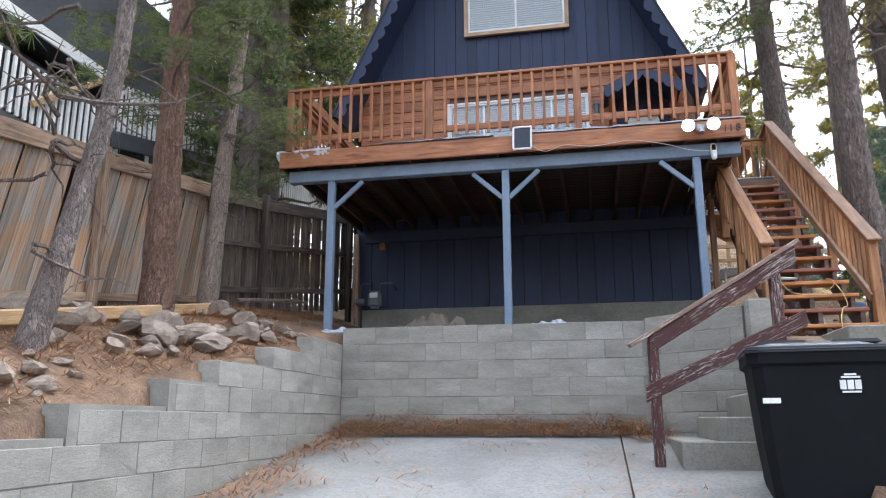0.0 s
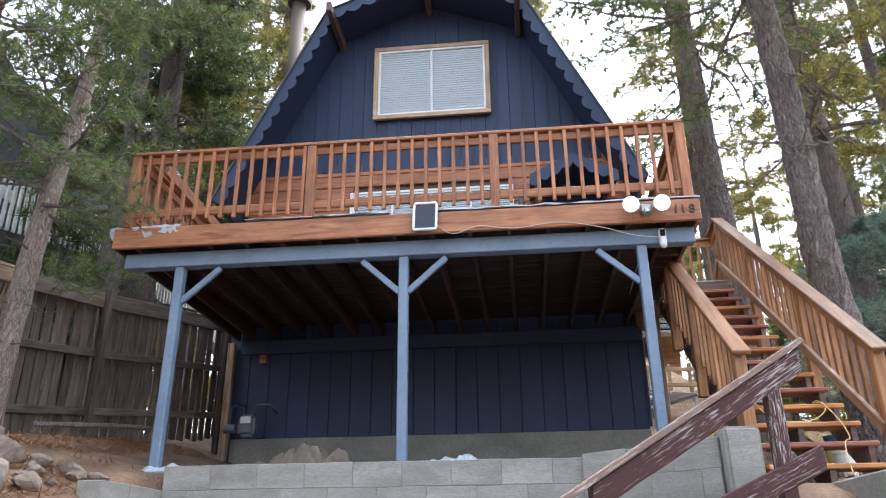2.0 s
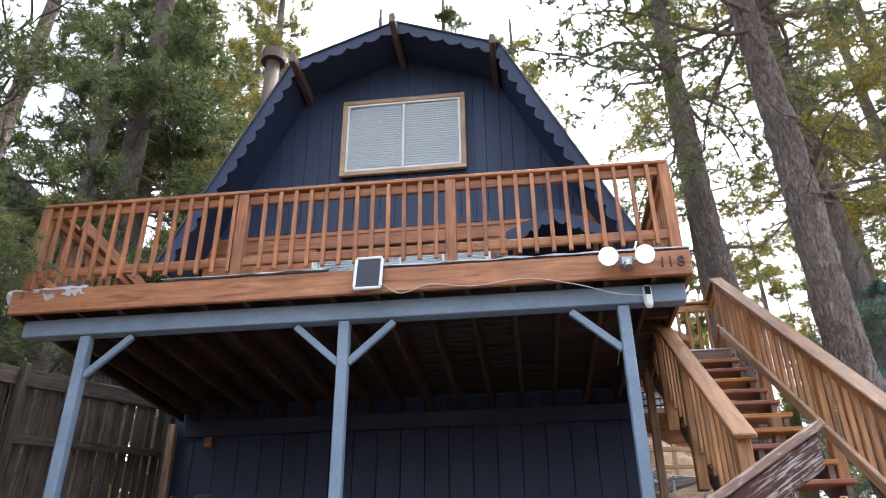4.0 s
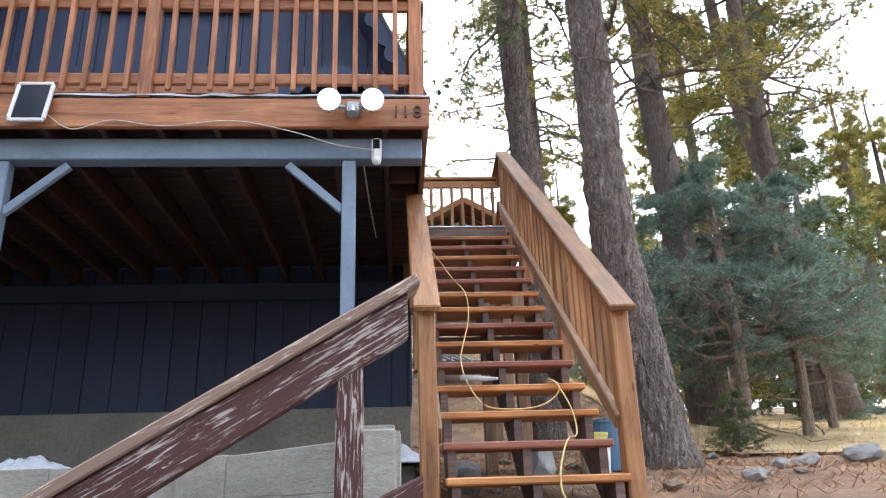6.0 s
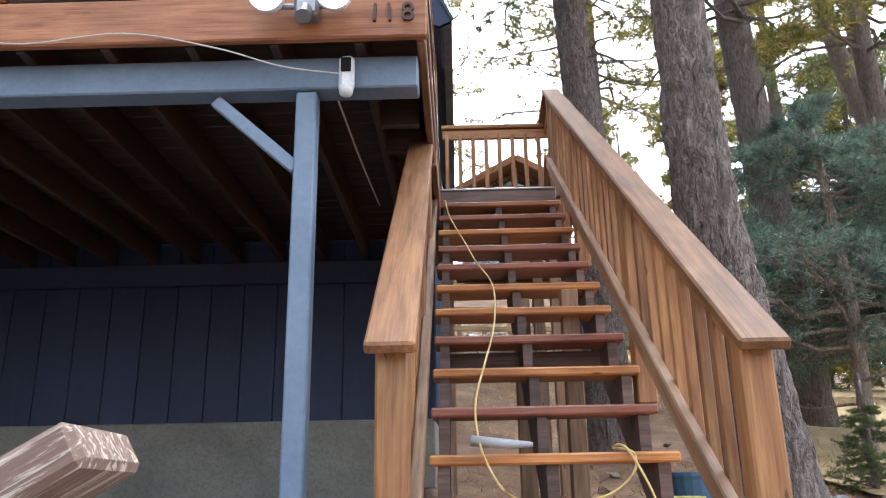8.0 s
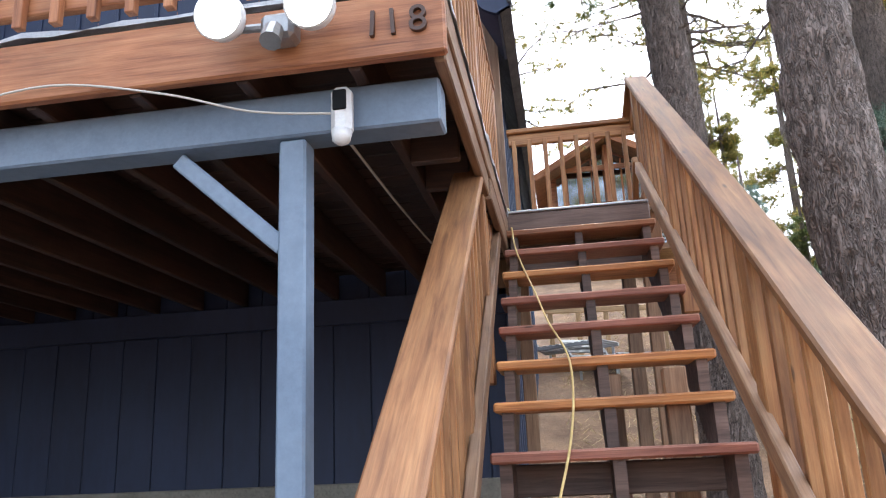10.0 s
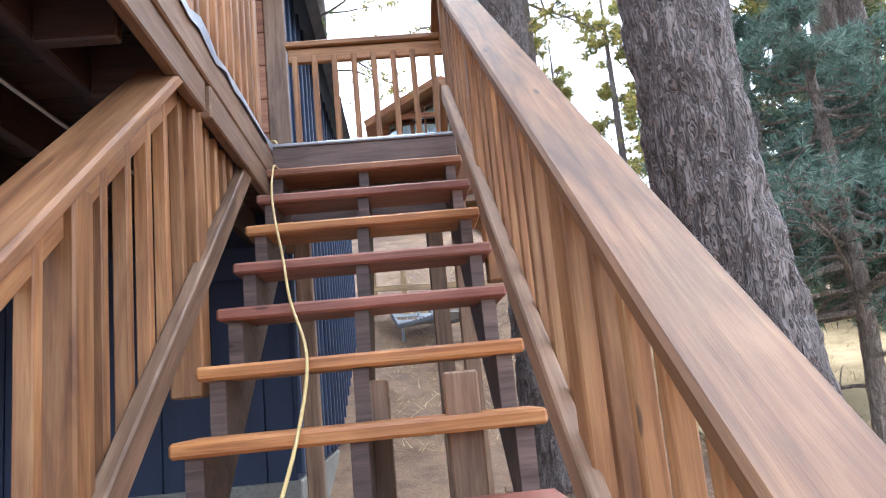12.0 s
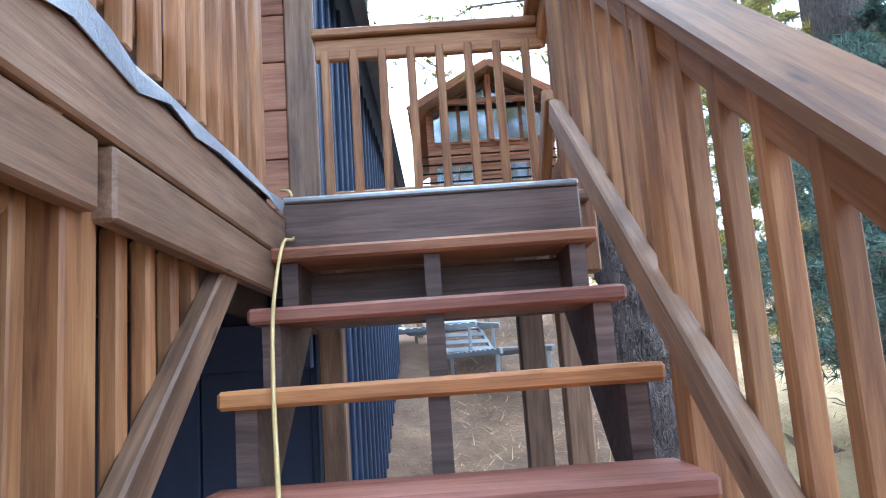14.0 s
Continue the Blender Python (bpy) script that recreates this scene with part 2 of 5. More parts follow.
WHITE = plain("white_paint", (0.78, 0.78, 0.76), 0.5)
PVC = plain("white_vinyl", (0.74, 0.75, 0.76), 0.35)
TRIM = wood("raw_window_trim", (0.34, 0.22, 0.12), (0.50, 0.36, 0.22), (0.62, 0.48, 0.33), knots=False)
BLIND = plain("window_blind", (0.40, 0.41, 0.42), 0.6)
GLASS = glass_mat("window_glass", (0.9, 0.95, 0.97))
LOUNGE = plain("weathered_white_slat", (0.42, 0.44, 0.46), 0.6)
SHEET = mottled("plastic_sheet", (0.34, 0.37, 0.42), (0.52, 0.55, 0.60), 5.0, 0.3, 0.5, 0.01)
TARP = mottled("drab_tarp", (0.11, 0.088, 0.066), (0.25, 0.21, 0.165), 3.0, 0.85, 0.5, 0.01)
METAL = plain("grey_metal", (0.36, 0.37, 0.38), 0.4, 0.7)
STEEL = plain("rusty_flue", (0.11, 0.08, 0.06), 0.6, 0.4)
METER = plain("meter_grey", (0.11, 0.13, 0.15), 0.5)
CELL = plain("solar_cell", (0.012, 0.016, 0.03), 0.15)
SKYPANE = plain("sky_reflecting_pane", (0.42, 0.46, 0.52), 0.08, 1.0)
CORD = plain("yellow_cord", (0.62, 0.46, 0.18), 0.5)
WIRE = plain("pale_wire", (0.55, 0.53, 0.48), 0.5)
DARK = plain("dark_numeral", (0.06, 0.03, 0.02), 0.5)
GREYW = mottled("slate_siding", (0.045, 0.049, 0.057), (0.07, 0.075, 0.085), 1.0, 0.7, 0.2)
SHINGLE = mottled("roof_shingle", (0.055, 0.055, 0.062), (0.11, 0.11, 0.12), 6.0, 0.9, 0.7, 0.01, speck=0.4)
BUCKET = plain("bucket_plastic", (0.55, 0.50, 0.14), 0.4)
BUCKET_B = plain("blue_bucket_plastic", (0.05, 0.12, 0.22), 0.4)
GLOW = lamp_mat("flood_lamp", (1.0, 0.97, 0.9), 3.0)

# ---- building helpers ----
WORLD_OF = {}


def thing(name, at, label, category, group="", kind="", parent=None):
    e = new(name)
    e.empty_display_size = 0.1
    e.matrix_basis = Matrix.Translation(at)
    WORLD_OF[e] = e.matrix_basis.copy()
    if parent is not None:
        e.parent = parent
        e.matrix_basis = WORLD_OF[parent].inverted() @ WORLD_OF[e]
        return tagged(e, label)
    return tagged(e, label, category, group, kind)


def put(name, mesh, m, parent=None, label=""):
    """Links a mesh at the world pose m, under parent where there is one."""
    ob = new(name, mesh)
    WORLD_OF[ob] = m.copy()
    if parent is not None:
        ob.parent = parent
        ob.matrix_basis = WORLD_OF[parent].inverted() @ m
    else:
        ob.matrix_basis = m
    if label:
        ob["label"] = label
    return ob


def finish(bm, mat, smooth=False):
    me = bpy.data.meshes.new("mesh")
    bmesh.ops.recalc_face_normals(bm, faces=bm.faces)
    bm.to_mesh(me)
    bm.free()
    for mm in (mat if isinstance(mat, (list, tuple)) else [mat]):
        me.materials.append(mm)
    if smooth:
        me.polygons.foreach_set("use_smooth", [True] * len(me.polygons))
    return me


def part(name, bm, mat, parent, label="", m=None, smooth=False):
    return put(name, finish(bm, mat, smooth), m or Matrix.Identity(4), parent, label)


BOXES = {}


def box_mesh(l, w, h, mat, bev=0.006, rough=0.0, seed=0):
    key = (round(l, 3), round(w, 3), round(h, 3), mat.name, bev, rough, seed)
    if key not in BOXES:
        bm = bmesh.new()
        bmesh.ops.create_cube(bm, size=1)
        bmesh.ops.scale(bm, vec=(l, w, h), verts=bm.verts)
        if bev:
            bmesh.ops.bevel(bm, geom=bm.edges[:], offset=min(bev, 0.3 * min(l, w, h)), segments=1, affect='EDGES')
        if rough:
            for v in bm.verts:
                v.co += Vector(noise.noise_vector(v.co * 6 + Vector((seed * 7.3, 0, 0)))) * rough
        BOXES[key] = finish(bm, mat)
    return BOXES[key]


def board(name, p, q, w, h, mat, parent=None, up=(0, 0, 1), bev=0.006, label="", rough=0.0, seed=0):
    """A board from p to q along its middle line; h is its size along up, w across."""
    p, q = Vector(p), Vector(q)
    x = (q - p).normalized()
    z = Vector(up)
    z = (z - x * z.dot(x)).normalized()
    y = z.cross(x)
    m = Matrix((x, y, z)).transposed().to_4x4()
    m.translation = (p + q) / 2
    return put(name, box_mesh((q - p).length, w, h, mat, bev, rough, seed), m, parent, label)


def block(name, lo, hi, mat, parent=None, bev=0.008, label="", rough=0.0, seed=0):
    lo, hi = Vector(lo), Vector(hi)
    d = hi - lo
    return put(name, box_mesh(d.x, d.y, d.z, mat, bev, rough, seed), Matrix.Translation((lo + hi) / 2), parent, label)


def prism(pts, depth, axis='y'):
    """A flat outline in (x, z), or in (y, z) for axis x, drawn out along the axis from 0 to depth."""
    bm = bmesh.new()
    put3 = (lambda a, b, d: (a, d, b)) if axis == 'y' else (lambda a, b, d: (d, a, b))
    f = [bm.verts.new(put3(a, b, 0)) for a, b in pts]
    k = [bm.verts.new(put3(a, b, depth)) for a, b in pts]
    bm.faces.new(f)
    bm.faces.new(k[::-1])
    for i in range(len(pts)):
        j = (i + 1) % len(pts)
        bm.faces.new((f[i], k[i], k[j], f[j]))
    return bm


def tube(points, radii, sides=8, bm=None, lump=0.0, plate=0.0):
    bm = bm or bmesh.new()
    rings = []
    pts = [Vector(p) for p in points]
    for i, p in enumerate(pts):
        d = (pts[min(i + 1, len(pts) - 1)] - pts[max(i - 1, 0)]).normalized()
        a = d.orthogonal().normalized() if abs(d.z) < 0.9 else Vector((1, 0, 0))
        a = (a - d * a.dot(d)).normalized()
        b = d.cross(a)
        ring = []
        for k in range(sides):
            an = 2 * math.pi * k / sides
            o = a * math.cos(an) + b * math.sin(an)
            r = radii[i]
            if lump:
                r *= 1 + lump * noise.noise((p + o * r) * 5.0) + lump * 0.6 * noise.noise((p + o * r) * 15.0)
            if plate:
                c = p + o * radii[i]
                c = Vector((c.x * 11, c.y * 11, c.z * 3.2))
                r += plate * (min(1.0, 4.5 * abs(noise.noise(c))) - 0.6) + plate * 0.4 * noise.noise(c * 4)
            ring.append(bm.verts.new(p + o * r))
        rings.append(ring)
    for r0, r1 in zip(rings, rings[1:]):
        for k in range(sides):
            bm.faces.new((r0[k], r0[(k + 1) % sides], r1[(k + 1) % sides], r1[k]))
    bm.faces.new(rings[0][::-1])
    bm.faces.new(rings[-1])
    return bm


def smooth_path(pts, n=6):
    """Points on a curve through pts."""
    P = [Vector(p) for p in pts]
    out = []
    for i in range(len(P) - 1):
        a, b, c, d = P[max(i - 1, 0)], P[i], P[i + 1], P[min(i + 2, len(P) - 1)]
        for k in range(n):
            t = k / n
            out.append(0.5 * (2 * b + (c - a) * t + (2 * a - 5 * b + 4 * c - d) * t * t + (3 * b - a - 3 * c + d) * t ** 3))
    return out + [P[-1]]


def cable(name, pts, r, mat, label, category):
    path = smooth_path(pts)
    ob = put(name, finish(tube(path, [r] * len(path), 6), mat, True), Matrix.Identity(4))
    return tagged(ob, label, category)

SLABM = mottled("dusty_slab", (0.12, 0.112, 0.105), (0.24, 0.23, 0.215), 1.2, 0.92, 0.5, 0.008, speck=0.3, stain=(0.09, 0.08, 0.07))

# ---- the ground ----
def drive_z(y):
    return 1.87 - 0.15 * (7.7 - y)


def step_top(y):
    """Height of the stepped wall along the driveway."""
    return 2.83 - 0.19 * max(0, math.ceil((6.85 - y) / 0.93)) if y < 6.85 else 2.83


def clamp01(v):
    return max(0.0, min(1.0, v))


def ground_z(x, y):
    d = max(drive_z(y), 0.1)
    if y < -6:
        d = 0.1
    bump_z = 0.05 * noise.noise((x * 0.9, y * 0.9, 0)) + 0.02 * noise.noise((x * 3.1, y * 3.1, 5))
    if x < -2.75:
        wall = (2.76 - 0.2 * max(0, 6.9 - y)) if y < 7.6 else 2.95 + 0.05 * (y - 7.6)
        fence = 2.96 + 0.145 * (y - 5)
        f = clamp01((-2.8 - x) / 2.2)
        z = wall + (fence - wall) * (f ** 0.8)
        if x < -5:
            z += 0.03 * (-5 - x)
        return max(min(z, 12), -1.0) + bump_z
    right = 2.72 + 0.12 * clamp01((y - 7.2) / 4.8) * 4.8 + (0.24 - 0.11 * clamp01((x - 4.5) / 2.5)) * max(0, y - 12) + 0.13 * (1 - clamp01((x - 5) / 4)) * max(0, y - 14)
    if y < 6.7:
        ramp_up = clamp01((y - 4.4) / 2.3)
        right = d + (2.72 - d) * ramp_up
    right = min(right, 12.0)
    if y < 7.74:
        return d - 0.06 if x < 1.9 or (y < 4.45 and x < 3.3) else right + bump_z * clamp01((x - 1.9) * 2)
    if x < 1.95 and y < 11.95:
        return 2.95
    return right + bump_z * clamp01(y - 8)


xs = sorted(set([-250, -150, -90, -60, -40, -30, -24, -19, -16] + [round(-14 + 0.4 * i, 2) for i in range(28)] + [-2.8, -2.7, -2.2, -1.5, -0.5, 0.3, 1.0, 1.6, 1.85, 1.95] + [round(2.1 + 0.3 * i, 2) for i in range(40)] + [15, 17, 20, 24, 30, 40, 60, 90, 150, 250]))
ys = sorted(set([-250, -120, -60, -30, -15, -8, -6.1, -6, -4, -2, -1, 0, 1, 2, 3, 4] + [round(4.4 + 0.3 * i, 2) for i in range(11)] + [7.7, 7.78] + [round(8 + 0.4 * i, 2) for i in range(40)] + [11.9, 11.98, 25, 27, 30, 34, 40, 50, 58, 70, 100, 150, 250]))
bm = bmesh.new()
rows_g = [[bm.verts.new((x, y, ground_z(x, y))) for x in xs] for y in ys]
for r0, r1 in zip(rows_g, rows_g[1:]):
    for i in range(len(xs) - 1):
        bm.faces.new((r0[i], r0[i + 1], r1[i + 1], r1[i]))
ground = put("ground", finish(bm, EARTH, True), Matrix.Identity(4))
tagged(ground, "brown earth slope strewn with dry pine needles", "ground", kind="structure")

# driveway: two concrete bays with a joint between them
drive = thing("driveway", (-0.8, 3, drive_z(3)), "pale grey sloping concrete driveway with brown needle litter", "driveway", kind="structure")
for x0, x1, y1 in ((-2.63, 0.46, 7.66), (0.475, 3.2, 4.5), (0.475, 1.9, 7.3)):
    bm = bmesh.new()
    grid = []
    for j in range(25):
        ya = 4.506 if y1 == 7.3 else -6
        y = ya + (y1 - ya) * j / 24
        grid.append([bm.verts.new((x0 + (x1 - x0) * i / 6, y, drive_z(y) + 0.006 * noise.noise((i, y, 0)))) for i in range(7)])
    top_faces = [bm.faces.new((a[i], a[i + 1], b[i + 1], b[i])) for a, b in zip(grid, grid[1:]) for i in range(6)]
    ex = bmesh.ops.extrude_face_region(bm, geom=top_faces)
    for v in ex["geom"]:
        if isinstance(v, bmesh.types.BMVert):
            v.co.z -= 0.15
    part("slab", bm, DRIVE, drive)

# ---- retaining walls of concrete block ----
def block_wall(name, label, p, q, top_of, base_of, seed, thick=0.19, face=0.0):
    """A wall of 0.4 x 0.2 blocks from p to q (plan); top_of and base_of give heights along it."""
    p, q = Vector((*p, 0)), Vector((*q, 0))
    L = (q - p).length
    d = (q - p) / L
    n = Vector((-d.y, d.x, 0))
    ang = math.atan2(d.y, d.x)
    w = thing(name, p + Vector((0, 0, base_of(0))), label, "retaining wall", kind="structure")
    rnd = random.Random(seed)
    ztop = max(top_of(s * L / 50) for s in range(51))
    courses = []
    z = ztop
    while z > min(base_of(0), base_of(L)) - 0.05:
        courses.append(z)
        z -= 0.2
    for k, z in enumerate(courses):
        s = -0.2 if k % 2 else 0.0
        while s < L - 0.02:
            a, b = max(s, 0), min(s + 0.4, L)
            s += 0.4
            if b - a < 0.06:
                continue
            mid = (a + b) / 2
            if z > top_of(mid) + 0.06 or z < base_of(mid) - 0.05:
                continue
            me = box_mesh(b - a - 0.0015, thick, 0.197, CONC, 0.004, 0.007, rnd.randrange(6))
            m = Matrix.Translation(p + d * mid + n * rnd.uniform(-0.004, 0.004) + Vector((0, 0, z - 0.1))) @ Matrix.Rotation(ang, 4, 'Z')
            put("block", me, m, w)
    # mortar core, set back behind the faces
    step = 0.1
    bm = bmesh.new()
    runs, s0 = [], 0.0
    cur = top_of(0.05)
    k = 1
    while k * step <= L + 1e-6:
        t = top_of(min(k * step + 0.05, L))
        if abs(t - cur) > 0.05 or k * step > L - step / 2:
            runs.append((s0, min(k * step, L), cur))
            s0, cur = k * step, t
        k += 1
    for a, b, t in runs:
        zb = min(base_of(a), base_of(b)) - 0.15
        core = box_mesh(max(b - a - 0.02, 0.05), thick - 0.014, t - zb - 0.012, MORTAR, 0)
        put("mortar", core, Matrix.Translation(p + d * (a + b) / 2 + Vector((0, 0, (t + zb) / 2 - 0.003))) @ Matrix.Rotation(ang, 4, 'Z'), w)
    bm.free()
    return w


block_wall("retaining_wall_back", "grey concrete block retaining wall below the raised deck", (-2.64, 7.8), (0.86, 7.8), lambda s: 3.02, lambda s: 1.8, 1)
block_wall("retaining_wall_return", "grey concrete block wall turning towards the steps", (0.86, 7.74), (1.72, 6.98), lambda s: 3.04, lambda s: 1.8, 2)
block_wall("retaining_wall_side", "stepped grey concrete block wall along the driveway", (-2.74, -5.2), (-2.74, 7.72), lambda s: step_top(s - 5.2), lambda s: drive_z(s - 5.2) - 0.1, 3)
# rounded pier at the end of the return wall
bm = bmesh.new()
bmesh.ops.create_cube(bm, size=1)
bmesh.ops.scale(bm, vec=(0.24, 0.3, 1.75), verts=bm.verts)
bmesh.ops.bevel(bm, geom=bm.edges[:], offset=0.025, segments=3, affect='EDGES')
for v in bm.verts:
    v.co += Vector(noise.noise_vector(v.co * 4)) * 0.008
pier = part("concrete_pier", bm, CONC, None, m=pose(1.80, 6.95, 2.225, 0, 0, 0), smooth=False)
tagged(pier, "pale concrete pier with a rounded top ending the block wall", "pier", kind="structure")

# concrete steps climbing along the wall
steps = thing("concrete_steps", (1.3, 6.4, 1.6), "rough grey concrete steps beside the block wall", "steps", kind="structure")
for i in range(6):
    x0 = 0.90 + 0.28 * i
    block("step", (x0, 5.75 + 0.05 * i, 1.3), (2.75, 7.0, 1.80 + 0.19 * i - (0.03 if i == 5 else 0)), CONC_D, steps, 0.012, rough=0.008, seed=i)

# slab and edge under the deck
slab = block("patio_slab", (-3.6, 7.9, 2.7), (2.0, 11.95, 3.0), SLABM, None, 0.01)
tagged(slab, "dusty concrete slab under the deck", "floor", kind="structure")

# ---- house ----
FRONT = 11.9
HX0, HX1, MID = -3.95, 2.05, -0.93
house = thing("house", (MID, FRONT, 3.0), "navy A-frame style cabin with a gambrel roof and stained lower siding", "house")
block("foundation", (HX0, FRONT + 0.03, 2.7), (HX1, FRONT + 6.0, 3.86), CONC_D, house, 0.01)
block("wall", (HX0 + 0.06, FRONT + 0.10, 3.86), (HX1 - 0.03, FRONT + 6.0, 6.6), NAVY, house, 0.0)
x = HX0 + 0.06
i = 0
while x < HX1 - 0.1:
    w = min(0.298, HX1 - 0.03 - x)
    block("panel", (x, FRONT + 0.05, 3.84), (x + w, FRONT + 0.10, 5.5), NAVY, house, 0.006)
    x += 0.302


def roof_w(z):
    """Half width of the gambrel roof's outer line at a height."""
    return 1.6 + (10.63 - z) * 0.475 if z < 10.63 else 1.6 * (11.27 - z) / 0.64


# upper gable: upright navy boards clipped by the roof line
x = MID - 3.1
while x < MID + 3.1:
    w = 0.2
    xm = min(abs(x - MID), abs(x + w - MID)) if (x - MID) * (x + w - MID) > 0 else 0
    xo = max(abs(x - MID), abs(x + w - MID))
    def top_at(ax):
        return 11.2 - 0.4 * ax if ax < 1.6 else 10.56 - (ax - 1.6) / 0.475
    za, zb = top_at(abs(x - MID)) - 0.03, top_at(abs(x + w - MID)) - 0.03
    if min(za, zb) > 8.02:
        bmx = prism([(x + 0.004, 8.0), (x + w - 0.004, 8.0), (x + w - 0.004, zb), (x + 0.004, za)], 0.06)
        part("board", bmx, NAVY, house, m=Matrix.Translation((0, FRONT, 0)))
        if int(round((x - MID) / 0.2)) % 2 == 0:
            block("batten", (x - 0.02, FRONT - 0.018, 8.0), (x + 0.02, FRONT + 0.002, za - 0.02), NAVY, house, 0.004)
    x += w
# lower front: level stained planks, a window and a door let in
OPEN = [(-2.14, 0.33, 6.72, 7.62), (0.82, 1.72, 5.54, 7.62)]
z = 5.53
row = 0
while z < 8.0:
    spans = [(MID - 2.9, HX1 - 0.1)]
    for a, b, c, d in OPEN:
        if z + 0.2 > c and z < d:
            spans = [t for s0, s1 in spans for t in ((s0, min(s1, a)), (max(s0, b), s1)) if t[1] - t[0] > 0.05]
    for s0, s1 in spans:
        board("plank", (s0, FRONT + 0.03, z + 0.1), (s1, FRONT + 0.03, z + 0.1), 0.05, 0.196, SIDING_O, house, bev=0.012)
    z += 0.2
    row += 1
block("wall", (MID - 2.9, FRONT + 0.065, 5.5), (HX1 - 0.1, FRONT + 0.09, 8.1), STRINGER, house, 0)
for i in range(12):
    zz = 5.53 + 0.227 * i
    block("corner_plank", (HX1 - 0.30, FRONT - 0.02, zz), (HX1 - 0.065, FRONT + 0.0, zz + 0.222), SIDING_O, house, 0.008)
    board("corner_plank", (HX1 - 0.19, FRONT - 0.026, zz + 0.11), (HX1 - 0.07, FRONT - 0.026, zz + 0.11), 0.012, 0.222, SIDING_O, house, bev=0.004)
board("corner_board", (HX1 + 0.0, FRONT - 0.03, 5.2), (HX1 + 0.0, FRONT - 0.03, 8.0), 0.05, 0.13, CEDAR_OLD, house, up=(1, 0, 0))
# side wall: navy boards, battens paled to paint in reflected light, and a dark eave
for i in range(22):
    y = FRONT + 0.05 + 0.27 * i
    block("side_board", (HX1 - 0.03, y, 3.9), (HX1 + 0.0, y + 0.266, 7.4), NAVY, house, 0.004)
    block("side_batten", (HX1, y - 0.02, 3.9), (HX1 + 0.022, y + 0.022, 7.4), SIDE_GLINT, house, 0.004)
board("corner_post", (HX1 + 0.02, FRONT + 0.02, 3.0), (HX1 + 0.02, FRONT + 0.02, 5.5), 0.09, 0.09, WHITE, house)
# roof
for s in (-1, 1):
    for (xa, za), (xb, zb) in (((0, 11.27), (1.6, 10.63)), ((1.6, 10.63), (3.2, 7.26))):
        dx, dz = xb - xa, zb - za
        L = math.hypot(dx, dz)
        nx, nz = -dz / L * 0.09, dx / L * 0.09
        bmx = prism([(MID + s * xa, za), (MID + s * xb, zb), (MID + s * (xb - nx), zb - nz), (MID + s * (xa - nx), za - nz)], 7.2)
        part("roof", bmx, SHINGLE, house, m=Matrix.Translation((0, 11.2, 0)))
        ux, uz = nx / 0.09, nz / 0.09
        bmx = prism([(MID + s * (xa - ux * 0.094), za - uz * 0.094), (MID + s * (xb - ux * 0.094), zb - uz * 0.094), (MID + s * (xb - ux * 0.115), zb - uz * 0.115), (MID + s * (xa - ux * 0.115), za - uz * 0.115)], 0.68)
        part("soffit", bmx, NAVY, house, m=Matrix.Translation((0, 11.21, 0)))
        # scalloped barge board
        n = max(4, int(L / 0.26))
        outer, inner = [], []
        for i in range(n * 6 + 1):
            t = i / (n * 6)
            dep = 0.13 + 0.075 * abs(math.sin(math.pi * t * n)) 
            px, pz = xa + dx * t, za + dz * t
            outer.append((MID + s * (px), pz))
            inner.append((MID + s * (px + dz / L * dep), pz - dx / L * dep))
        bmx = bmesh.new()
        for i in range(len(outer) - 1):
            vs = [bmx.verts.new((a, d, b)) for d in (0, 0.035) for a, b in (outer[i], outer[i + 1], inner[i + 1], inner[i])]
            for f in ((0, 1, 2, 3), (7, 6, 5, 4), (3, 2, 6, 7), (0, 4, 5, 1)):
                bmx.faces.new([vs[k] for k in f])
        bmesh.ops.remove_doubles(bmx, verts=bmx.verts, dist=0.0004)
        part("barge_board", bmx, NAVY, house, "navy scalloped barge board", Matrix.Translation((0, 11.165, 0)))
        board("drip_edge", (MID + s * xa, 11.17, za + 0.012), (MID + s * xb, 11.17, zb + 0.012), 0.06, 0.03, GREYW, house, up=(0, 0, 1))
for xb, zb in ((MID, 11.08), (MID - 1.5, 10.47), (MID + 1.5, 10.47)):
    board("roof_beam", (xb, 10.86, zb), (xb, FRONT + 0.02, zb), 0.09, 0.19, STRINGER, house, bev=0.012)


